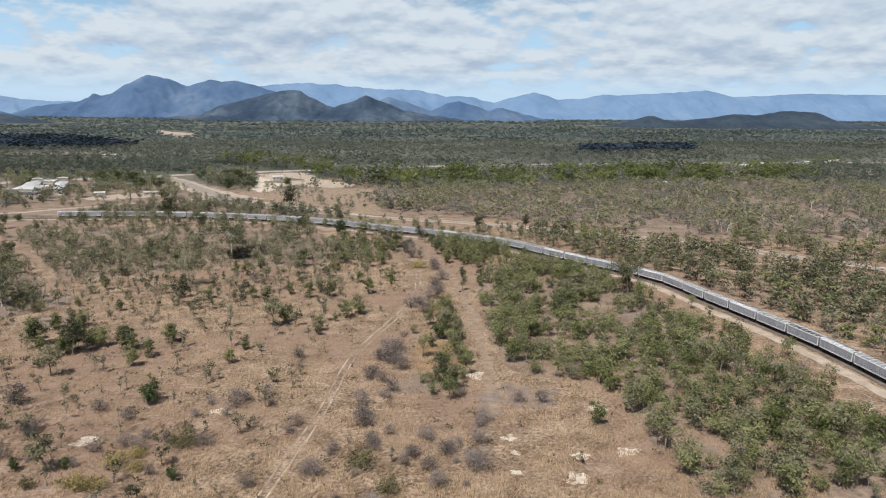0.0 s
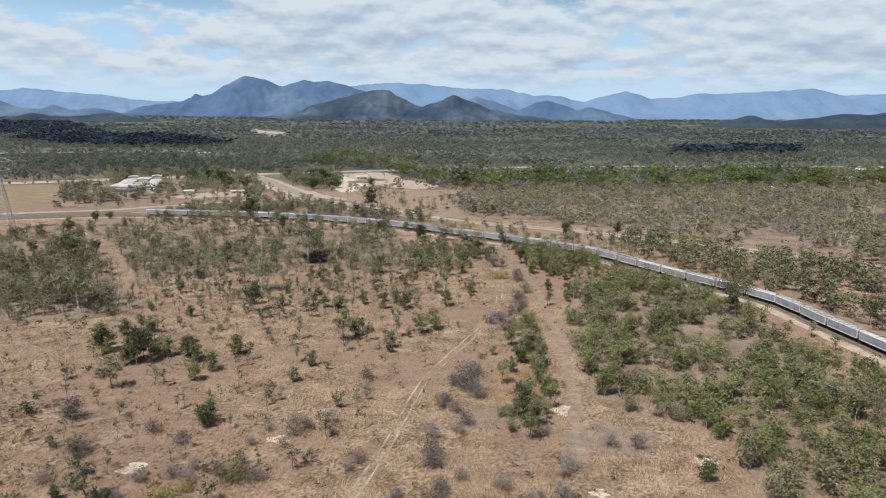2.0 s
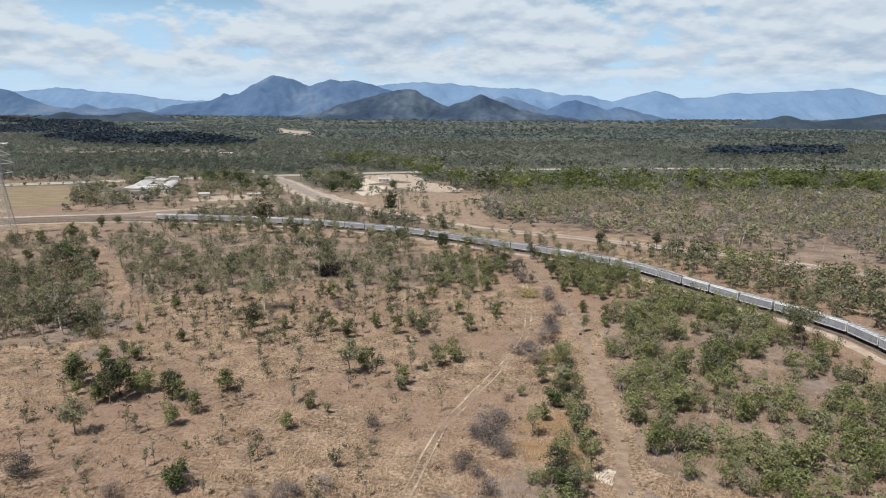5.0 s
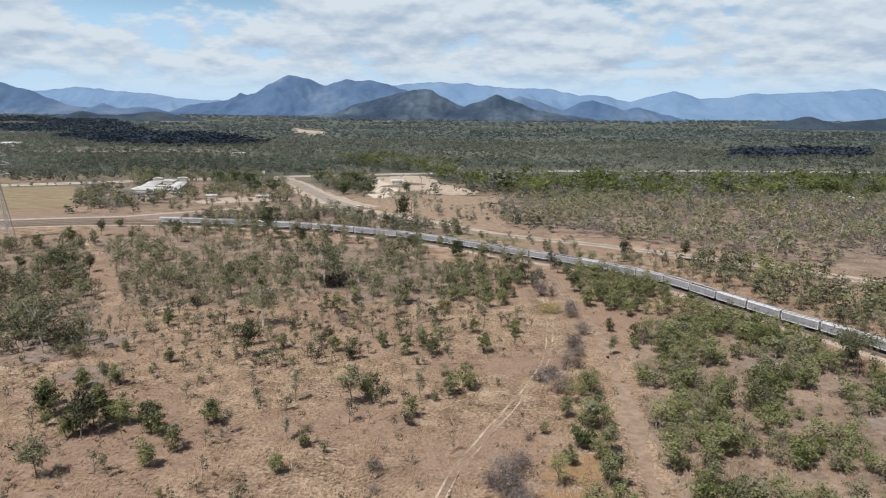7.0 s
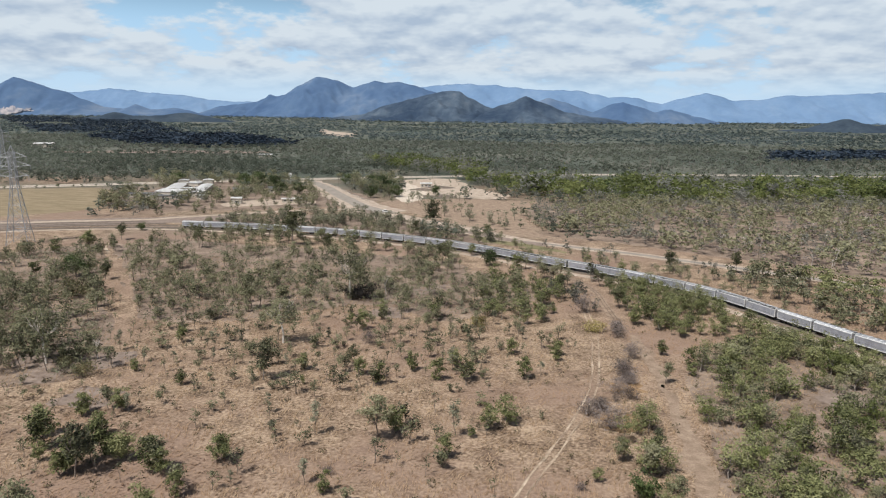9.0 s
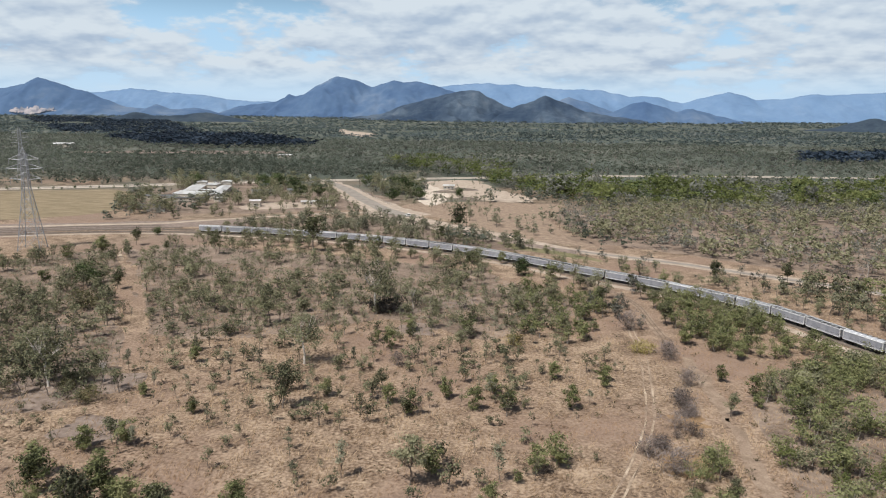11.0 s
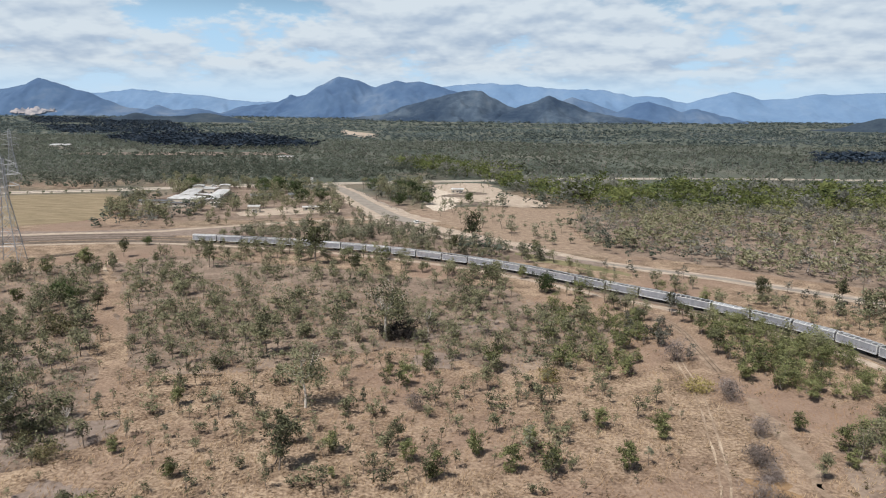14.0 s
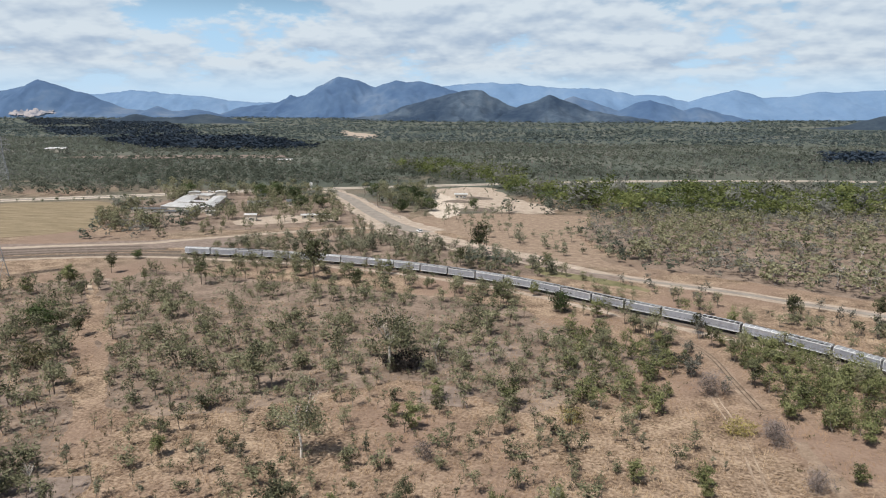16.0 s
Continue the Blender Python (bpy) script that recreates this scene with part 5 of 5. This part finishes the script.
def wood(name, label, x, y, h, kinds, leaves, rng, lod=1.0, bark=M_BARK, squash=1.0, trunks=True, category="woodland"):
    """Many trees too many to count, as one mass."""
    temps = [(grow(k, 100 + 17 * i + v, lod), KIND[k][0]) for i, k in enumerate(kinds) for v in range(4)]
    pick = rng.integers(0, len(temps), len(x))
    Vs, Ts, Ms, o = [], [], [], 0
    for j, ((wd, cr), nominal) in enumerate(temps):
        k = np.where(pick == j)[0]
        if not len(k):
            continue
        if cr is None:
            V0, T0, m0 = wd[0], wd[1], np.zeros(len(wd[1]), int)
        elif trunks:
            V0, T0 = np.concatenate([wd[0], cr[0]]), np.concatenate([wd[1], cr[1] + len(wd[0])])
            m0 = np.concatenate([np.zeros(len(wd[1]), int), np.ones(len(cr[1]), int)])
        else:
            V0, T0, m0 = cr[0], cr[1], np.ones(len(cr[1]), int)
        a = rng.uniform(0, 2 * np.pi, len(k))
        s = h[k] / nominal
        w = s * rng.uniform(0.9, 1.25, len(k)) * squash
        ca, sa = np.cos(a) * w, np.sin(a) * w
        X = V0[None, :, 0] * ca[:, None] - V0[None, :, 1] * sa[:, None] + x[k][:, None]
        Y = V0[None, :, 0] * sa[:, None] + V0[None, :, 1] * ca[:, None] + y[k][:, None]
        Z = V0[None, :, 2] * s[:, None] + rise(x[k], y[k])[:, None]
        Vs.append(np.stack([X, Y, Z], 2).reshape(-1, 3))
        Ts.append((T0[None] + (np.arange(len(k)) * len(V0))[:, None, None] + o).reshape(-1, 3))
        Ms.append(np.tile(m0, len(k)))
        o += len(k) * len(V0)
    if not Vs:
        return
    ob = new(name, tri_data(name, np.concatenate(Vs), np.concatenate(Ts), [bark, leaves], np.concatenate(Ms)))
    tagged(ob, label, category, "", "stuff")


def woods():
    rng = np.random.default_rng(21)

    def clear(x, y, keep=None):
        k = free_of_lines(x, y)
        if keep is not None:
            k &= keep
        return x[k], y[k]
    # the green thicket between the old rail bed and the train
    x, y = clear(*spread(THICKET, 3.5, rng))
    k = patchy(x, y, 13, 3) + 0.3 * patchy(x, y, 5, 3.7) > -0.24
    x, y = x[k], y[k]
    tone = rng.uniform(0, 1, len(x))
    for lo, hi, leaves, label in ((0, 0.55, M_GREEN, "dense thicket of bushy green young trees"), (0.55, 0.85, M_GUM, "olive young gums mixed into the thicket"),
                                  (0.85, 1.0, M_BELT, "dark green young trees mixed into the thicket")):
        k = (tone >= lo) & (tone < hi)
        wood("thicket", label, x[k], y[k], rng.uniform(2.8, 7.2, k.sum()), ["green", "green", "gum"], leaves, rng, 0.66, squash=1.12, bark=M_PALEBARK)
    x, y = clear(*spread(TRAIN_WOOD, 4.6, rng))
    k = patchy(x, y, 12, 5) > -0.15
    x, y = x[k], y[k]
    wood("thicket", "scrubby green trees along the railway", x, y, rng.uniform(3.0, 6.8, len(x)), ["green", "gum"], M_GREEN, rng, 0.7)
    x, y = clear(*spread(SIDING_WOOD, 5.0, rng))
    k = patchy(x, y, 11, 7.7) > -0.28
    x, y = x[k], y[k]
    wood("thicket", "clumps of green trees between the siding and the train", x, y, rng.uniform(3.2, 7.4, len(x)), ["green", "gum"], M_GREEN, rng, 0.6)
    for poly, gap, leaves, label in (([(-22, 327), (-8, 321), (6, 301), (3, 271), (-18, 259), (-23, 284)], 4.6, M_GREEN, "clump of young green trees where the siding ends"), ([(1, 346), (17, 326), (21, 304), (16, 280), (8, 283), (-1, 304)], 4.4, M_SCRUB, "grey-green scrub beside the disused siding"),
                                     ([(19, 340), (32, 324), (43, 308), (38, 288), (26, 272), (22, 281), (21, 308)], 4.2, M_GREEN, "dense green trees between siding and train"), ([(39, 301), (54, 298), (43, 261), (33, 262), (29, 277)], 4.8, M_GREEN, "green trees along the old rail bed")):
        x, y = clear(*spread(poly, gap, rng))
        k = patchy(x, y, 9, 2.9) > -0.25
        wood("thicket", label, x[k], y[k], rng.uniform(3.0, 7.0, k.sum()), ["green", "gum"], leaves, rng, 0.6, bark=M_PALEBARK)
    x, y = clear(*spread(MID_WOOD, 5.3, rng))
    k = patchy(x, y, 22, 1.5) > -0.24
    x, y = x[k], y[k]
    wood("open_woodland", "open woodland of olive gums before the railway", x, y, rng.uniform(2.6, 8.0, len(x)), ["gum", "gum", "sapling", "green"], M_GUM, rng, 0.5, squash=1.06)
    x, y = clear(*spread(LEFT_WOOD, 5.4, rng))
    k = patchy(x, y, 20, 7.5) > -0.1
    x, y = x[k], y[k]
    wood("open_woodland", "clumps of olive gums beside the scrub track", x, y, rng.uniform(3, 8.0, len(x)), ["gum", "green"], M_GUM, rng, 0.5)
    x, y = clear(*spread(FIELD, 6.0, rng))
    k = patchy(x, y, 14, 9.5) > -0.22
    x, y = x[k], y[k]
    wood("saplings", "scattered thin saplings in the dry grass", x, y, rng.uniform(0.8, 1, len(x)) * rng.choice([1.6, 2.6, 3.6, 4.4, 5.8], len(x)), ["sapling", "sapling", "sapling", "green", "gum"], M_GUM, rng, 0.45, category="saplings")
    x, y = spread([(8, 130), (20, 128), (23, 160), (22, 206), (15, 202), (9, 166)], 4.0, rng)
    k = patchy(x, y, 9, 6.1) > -0.15
    x, y = x[k], y[k]
    wood("thicket", "green trees between the wheel track and the old rail bed", x, y, rng.uniform(2.8, 7.0, len(x)), ["green", "gum"], M_GREEN, rng, 0.8)
    row = glide([(17, 266), (19, 250), (19, 232), (15, 214), (9, 196), (3, 172), (0, 150), (-4, 130), (-2, 112), (8, 98)], 3.4)
    x, y = (row + rng.normal(0, 2.4, row.shape)).T
    k = free_of_lines(x, y) & (patchy(x, y, 13, 4.4) > -0.12)
    wood("dry_shrubs", "row of leafless purplish-grey shrubs beside the wheel track", x[k], y[k], rng.uniform(1.4, 3.4, k.sum()), ["dead_shrub"], M_TWIG, rng, 1.0, category="shrubs")
    x, y = clear(*spread([(-20, 135), (28, 135), (36, 118), (22, 86), (-60, 84), (-80, 120), (-60, 140)], 7.5, rng))
    k = patchy(x, y, 15, 1.1) > -0.05
    wood("dry_shrubs", "leafless grey shrubs scattered in the dry grass", x[k], y[k], rng.uniform(1.0, 2.8, k.sum()), ["dead_shrub"], M_TWIG, rng, 1.0, category="shrubs")
    x, y = spread([(-170, 300), (20, 300), (60, 250), (100, 120), (80, -30), (-90, -30), (-150, 160)], 3.9, rng)
    k = (patchy(x, y, 9, 2.2) > -0.12) & free_of_lines(x, y, worn=0.35)
    wood("low_weeds", "low brownish weeds and seedlings in the dry grass", x[k], y[k], rng.uniform(0.4, 1.3, k.sum()), ["low_shrub", "green"], M_WEED, rng, 0.12, trunks=False, category="weeds")
    x, y = clear(*spread(ROUGH, 2.6, rng))
    k = patchy(x, y, 10, 5.7) > -0.12
    wood("low_weeds", "rough patch of brown weeds and dry low scrub", x[k], y[k], rng.uniform(0.5, 1.6, k.sum()), ["low_shrub", "green"], M_WEED, rng, 0.12, trunks=False, category="weeds")
    for poly, label in ((MID_WOOD, "grey-green undergrowth below the open gums"), (LEFT_WOOD, "grey-green undergrowth beside the scrub track")):
        x, y = clear(*spread(poly, 3.8, rng))
        k = patchy(x, y, 12, 3.3) > -0.2
        wood("undergrowth", label, x[k], y[k], rng.uniform(0.8, 2.6, k.sum()), ["low_shrub", "green"], M_GREYGUM, rng, 0.24, trunks=False, category="undergrowth")
    x, y = clear(*spread([(-150, 300), (-60, 305), (0, 300), (8, 262), (-10, 225), (-50, 205), (-110, 205), (-140, 240)], 6.6, rng))
    wood("open_woodland", "small open gums and saplings thinning out into the grass", x, y, rng.uniform(2.4, 6.0, len(x)), ["gum", "sapling", "sapling", "green"], M_GUM, rng, 0.5)
    x, y = clear(*spread([(-245, 470), (-225, 440), (-190, 450), (-150, 480), (-120, 492), (-140, 520), (-200, 490)], 11, rng))
    wood("open_woodland", "gums dotted along the dirt lane", x, y, rng.uniform(3, 8, len(x)), ["gum", "green"], M_GUM, rng, 0.45)
    x, y = (glide([(-430, 540), (-380, 566), (-340, 586)], 9) + rng.normal(0, 1.5, (len(glide([(-430, 540), (-380, 566), (-340, 586)], 9)), 2))).T
    wood("hedge", "row of dark shrubs at the paddock's edge", x, y, rng.uniform(2, 4.5, len(x)), ["mango"], M_MANGO, rng, 0.4, category="hedge")
    # along both sides of the line, and behind the train
    d = MAIN[(MAIN[:, 0] > -190) & (MAIN[:, 1] > 240)]
    sd = side(d)
    j = rng.integers(0, len(d), 190)
    off = np.concatenate([rng.uniform(9, 30, 150), -rng.uniform(10, 20, 40)])
    x, y = (d[j] + sd[j] * off[:, None]).T
    x, y = clear(x, y)
    wood("open_woodland", "scrubby gums lining the railway", x, y, rng.uniform(2, 6.5, len(x)), ["gum", "green"], M_GUM, rng, 0.55)
    d = MAIN[(MAIN[:, 0] > -180) & (MAIN[:, 0] < 62) & (MAIN[:, 1] > 270)]
    sd = side(d)
    sd = sd * np.where(sd[:, 1] > 0, -1, 1)[:, None]
    j = rng.integers(0, len(d), 110)
    x, y = (d[j] + sd[j] * rng.uniform(8.5, 26, 110)[:, None]).T
    k = patchy(x, y, 22, 3.8) > -0.12
    x, y = clear(x[k], y[k])
    wood("open_woodland", "taller gums screening parts of the train", x, y, rng.uniform(3.5, 8.5, len(x)), ["gum", "gum", "green"], M_GUM, rng, 0.6)
    x, y = clear(*spread(EDGE_WOOD, 6.0, rng))
    k = patchy(x, y, 16, 1.9) > -0.2
    x, y = x[k], y[k]
    wood("open_woodland", "dense olive gums at the edge of the rough grass", x, y, rng.uniform(3.5, 9.5, len(x)), ["gum", "gum", "green"], M_GUM, rng, 0.5)
    d = MAIN[(MAIN[:, 0] > 66) & (MAIN[:, 1] > 84) & (MAIN[:, 1] < 300)]
    sd = side(d)
    sd = sd * np.where(sd[:, 0] > 0, -1, 1)[:, None]
    j = rng.integers(0, len(d), 170)
    x, y = (d[j] + sd[j] * rng.uniform(9.5, 27, 170)[:, None]).T
    k = patchy(x, y, 14, 6.8) > -0.2
    x, y = clear(x[k], y[k])
    wood("thicket", "bushy green trees close to the train", x, y, rng.uniform(2.6, 6.2, len(x)), ["green", "gum"], M_GREEN, rng, 0.55)
    x, y = clear(*spread(BACK_SCRUB, 4.6, rng))
    q = patchy(x, y, 30, 2.5) + 0.6 * patchy(x, y, 11, 4.5)
    k = (q > -0.36) & (x < 0.77 * y + 32)
    x, y, q = x[k], y[k], q[k]
    tone = rng.uniform(0, 1, len(x)) + 0.7 * patchy(x, y, 45, 8.2)
    for lo, hi, leaves, hmin, hmax, label in ((-9, 0.42, M_SCRUB, 3.5, 8.5, "grey sparse woodland on pale soil behind the train"), (0.42, 0.66, M_TWIG, 2.5, 6.5, "bare twiggy grey scrub behind the train"),
                                              (0.66, 9, M_GUM, 5, 11, "olive gums rising above the grey scrub")):
        k = (tone >= lo) & (tone < hi)
        wood("open_woodland", label, x[k], y[k], rng.uniform(hmin, hmax, k.sum()), ["gum", "green", "gum"], leaves, rng, 0.26, trunks=False, squash=1.15)
    x, y = clear(*spread([(-6, 388), (28, 362), (62, 334), (96, 292), (128, 286), (104, 330), (70, 356), (36, 380), (8, 392)], 6.4, rng))
    k = patchy(x, y, 14, 5.3) > -0.2
    wood("open_woodland", "grey scrub between the train and the narrow road", x[k], y[k], rng.uniform(1.8, 5.5, k.sum()), ["green", "gum"], M_SCRUB, rng, 0.4)
    x, y = clear(*spread(EAST_SCRUB, 4.8, rng))
    k = (patchy(x, y, 26, 6.5) > -0.3) & (x < 0.77 * y + 32)
    x, y = x[k], y[k]
    tone = rng.uniform(0, 1, len(x)) + 0.7 * patchy(x, y, 30, 4.2)
    for lo, hi, leaves, hmin, hmax, label in ((-9, 0.50, M_GUM, 4, 10, "olive scrub on dry soil beyond the train"), (0.50, 0.78, M_GREYGUM, 3.5, 8, "grey scrub on dry soil beyond the train"),
                                              (0.78, 9, M_GREEN, 4, 10, "bushy green trees among the scrub beyond the train")):
        k = (tone >= lo) & (tone < hi)
        wood("open_woodland", label, x[k], y[k], rng.uniform(hmin, hmax, k.sum()), ["gum", "green", "gum"], leaves, rng, 0.36, squash=1.2)
    x, y = clear(*spread([(60, 360), (170, 320), (300, 300), (330, 420), (200, 500), (90, 470)], 22, rng))
    wood("dead_woodland", "bleached white dead trunks standing in the scrub", x, y, rng.uniform(5, 9, len(x)), ["bare_tree"], M_GUM, rng, 0.5, bark=M_WHITEBARK)
    x, y = clear(*spread([(-60, 760), (120, 740), (430, 760), (560, 980), (300, 1080), (-80, 1000)], 32, rng))
    wood("dead_woodland", "pale bare trunks standing in the woodland of the plain", x, y, rng.uniform(6, 10, len(x)), ["bare_tree"], M_GUM, rng, 0.5, bark=M_PALEBARK)
    x, y = clear(*spread(YARDS_WOOD, 8, rng))
    wood("open_woodland", "gums around the white-roofed buildings", x, y, rng.uniform(6, 12, len(x)), ["gum"], M_GUM, rng, 0.5)
    x, y = clear(*spread([(-292, 492), (-280, 466), (-262, 452), (-240, 470), (-262, 492), (-282, 520), (-310, 552)], 6.0, rng))
    wood("open_woodland", "dense gums beside the golden paddock", x, y, rng.uniform(6, 12, len(x)), ["gum", "green"], M_GUM, rng, 0.5)
    x, y = clear(*spread([(-310, 500), (-250, 468), (-205, 480), (-150, 505), (-135, 548), (-160, 600), (-215, 655), (-300, 640)], 8.5, rng))
    k = patchy(x, y, 18, 8.5) > -0.2
    wood("open_woodland", "shade trees around the sheds and houses", x[k], y[k], rng.uniform(5, 10, k.sum()), ["gum", "green", "mango"], M_GUM, rng, 0.45)
    x, y = clear(*spread([(-160, 520), (-130, 545), (-100, 520), (-60, 470), (-20, 430), (30, 420), (0, 470), (-40, 540), (-60, 600), (-110, 590)], 11, rng))
    k = patchy(x, y, 18, 3.5) > -0.25
    wood("open_woodland", "scattered gums on the bare ground by the lot", x[k], y[k], rng.uniform(4, 9, k.sum()), ["gum", "green"], M_GREYGUM, rng, 0.4)
    x, y = spread(LOT, 12, rng)
    k = patchy(x, y, 14, 3.9) > -0.1
    wood("shrubs", "low shrubs dotted over the gravel lot", x[k], y[k], rng.uniform(1.5, 5, k.sum()), ["green", "gum"], M_GREYGUM, rng, 0.4, category="shrubs")
    x, y = clear(*spread([(-190, 422), (-120, 478), (-60, 434), (-20, 396), (-60, 402), (-110, 413)], 5.2, rng))
    k = patchy(x, y, 20, 4.5) > -0.28
    wood("open_woodland", "gums between the railway and the dirt lane", x[k], y[k], rng.uniform(4, 9, k.sum()), ["gum", "green"], M_GREYGUM, rng, 0.5)
    x, y = clear(*spread([(-215, 640), (-130, 690), (-100, 660), (-120, 600), (-110, 560), (-150, 575), (-180, 610)], 9, rng))
    wood("open_woodland", "tall gums along the side road", x, y, rng.uniform(6, 13, len(x)), ["gum"], M_GUM, rng, 0.45)
    x, y = clear(*spread(CREEK_BELT, 7.6, rng))
    q = patchy(x, y, 24, 9.1)
    tone = rng.uniform(0, 1, len(x)) + 1.1 * q
    k = x < 0.77 * y + 32
    x, y, q, tone = x[k], y[k], q[k], tone[k]
    hh = rng.uniform(0.7, 1.3, len(x)) * (9.5 + 7.5 * patchy(x, y, 30, 5.1))
    for lo, hi, leaves, label in ((-9, 0.22, M_FARGREY, "grey thin trees in gaps of the creek belt"), (0.22, 0.66, M_BELT, "belt of dense green trees along the creek"),
                                  (0.66, 0.76, M_MANGO, "dark dense trees along the creek"), (0.76, 9, M_BELT, "tall green trees along the creek")):
        k = (tone >= lo) & (tone < hi)
        wood("creek_woodland", label, x[k], y[k], np.maximum(3, hh[k]), ["mango", "green", "mango"], leaves, rng, 0.24, trunks=False, squash=1.2)

    # the plain, thinning into a canopy far off
    def plain(y0, y1, gap, h0, h1, lod, leaves, label, floor, seed, squash=1.0, kinds=("gum", "green")):
        half = 0.98 * (y1 + 60) + 60
        x, y = spread([(-half, y0), (half, y0), (half, y1), (-half, y1)], gap, rng)
        k = (x < 0.77 * (y + 30) + 30) & (x > -0.92 * (y - 40) - 40) & free_of_lines(x, y, 4)
        for poly in (CREEK_BELT, BARE_GROUND, BACK_SCRUB, EAST_SCRUB, *CLEARINGS, *FOOT, MID_WOOD, YARDS_WOOD, TOWN, *CLOUD_SHADE):
            k &= ~inside(x, y, poly)
        k &= ~near_line(x - 18, y + 34, HIGHWAY, 25)
        k &= ~((x > -230) & (x < -60) & (y < 590)) & ~((x < -262) & (y < 475))
        x, y = x[k], y[k]
        k = patchy(x, y, gap * 9, seed) > floor
        x, y = x[k], y[k]
        wood("far_woodland", label, x, y, rng.uniform(h0, h1, len(x)), list(kinds), leaves, rng, lod, squash=squash, trunks=False)
    # areas where dark-coloured trees stand in for cloud shadows
    CLOUD_SHADE = ([(-2560, 3080), (-2440, 3330), (-1700, 2900), (-960, 1830), (-1160, 1560)], [(-945, 1400), (-950, 1660), (-665, 1580), (-425, 1250), (-500, 1150), (-690, 1160)],
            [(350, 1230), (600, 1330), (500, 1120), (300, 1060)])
    FOOT = [(780, 2640), (2700, 2640), (2700, 2980), (780, 2980)], [(-2300, 2720), (-1250, 2720), (-1250, 3020), (-2300, 3020)]
    TOWN = [(320, 650), (640, 900), (620, 930), (380, 800)]
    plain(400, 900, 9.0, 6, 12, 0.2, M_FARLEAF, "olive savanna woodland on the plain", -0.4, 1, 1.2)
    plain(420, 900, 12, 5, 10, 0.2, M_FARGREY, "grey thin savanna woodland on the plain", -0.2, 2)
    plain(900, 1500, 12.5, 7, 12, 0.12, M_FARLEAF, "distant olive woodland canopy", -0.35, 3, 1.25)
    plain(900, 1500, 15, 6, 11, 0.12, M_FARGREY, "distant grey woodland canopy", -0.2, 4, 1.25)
    # from here on the leaf colour carries the stronger haze tint
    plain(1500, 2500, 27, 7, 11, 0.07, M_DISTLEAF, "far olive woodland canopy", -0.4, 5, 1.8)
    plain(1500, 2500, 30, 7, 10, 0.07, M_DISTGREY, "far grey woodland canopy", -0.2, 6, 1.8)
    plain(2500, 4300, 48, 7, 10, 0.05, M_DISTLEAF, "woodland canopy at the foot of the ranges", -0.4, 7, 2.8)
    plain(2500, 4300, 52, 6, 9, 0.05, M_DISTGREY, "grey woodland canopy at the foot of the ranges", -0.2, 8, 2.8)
    x, y = spread([(325, 645), (640, 880), (640, 940), (380, 800)], 13, rng)
    wood("open_woodland", "garden trees of the small town", x, y, rng.uniform(5, 9, len(x)), ["mango", "gum"], M_BELT, rng, 0.2, trunks=False)
    for poly, gap in zip(CLOUD_SHADE, (25, 12.5, 11.5)):
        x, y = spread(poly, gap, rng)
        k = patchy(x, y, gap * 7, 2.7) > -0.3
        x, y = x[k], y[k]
        wood("dark_woodland", "belt of woodland coloured dark as a cloud shadow on the plain", x, y, rng.uniform(10, 15, len(x)), ["mango", "green"], M_CLOUDSHADE, rng, 0.1, squash=2.1, trunks=False)


woods()


# ---- dry grass ----
def grass():
    rng = np.random.default_rng(5)
    n = 125000
    y = 70 + 270 * rng.uniform(0, 1, n) ** 1.35
    x = rng.uniform(-1, 1, n) * (0.72 * (y + 30)) - 12
    x = np.concatenate([x, rng.uniform(-110, 110, 24000)])
    y = np.concatenate([y, rng.uniform(-45, 95, 24000)])
    k = free_of_lines(x, y, worn=0.5) & (x < 115)
    x, y = x[k], y[k]
    q = patchy(x, y, 5, 0.3) + 0.6 * patchy(x, y, 1.8, 4.3)
    k = q > -0.42
    x, y = x[k], y[k]
    m = 2
    X, Y = np.repeat(x, m), np.repeat(y, m)
    X, Y = X + rng.normal(0, 0.22, len(X)), Y + rng.normal(0, 0.22, len(X))
    h = rng.uniform(0.15, 0.65, len(X))
    lean = np.repeat(2.2 * patchy(x, y, 7, 6.6) + 1.2 * patchy(x, y, 2.5, 1.6), m) + rng.normal(0.9, 0.25, len(X))
    far = rng.uniform(0.3, 0.95, len(X))
    w = rng.uniform(0.05, 0.12, len(X))
    dx, dy = -np.sin(lean) * w, np.cos(lean) * w
    V = np.stack([np.c_[X - dx, Y - dy, 0 * h - 0.02], np.c_[X + dx, Y + dy, 0 * h - 0.02],
                  np.c_[X + np.cos(lean) * far, Y + np.sin(lean) * far, h]], 1).reshape(-1, 3)
    ob = new("dry_grass", tri_data("dry_grass", V, np.arange(len(V)).reshape(-1, 3), [M_TUFT]))
    tagged(ob, "tussocks of dry straw-coloured grass", "grass", "", "stuff")


grass()
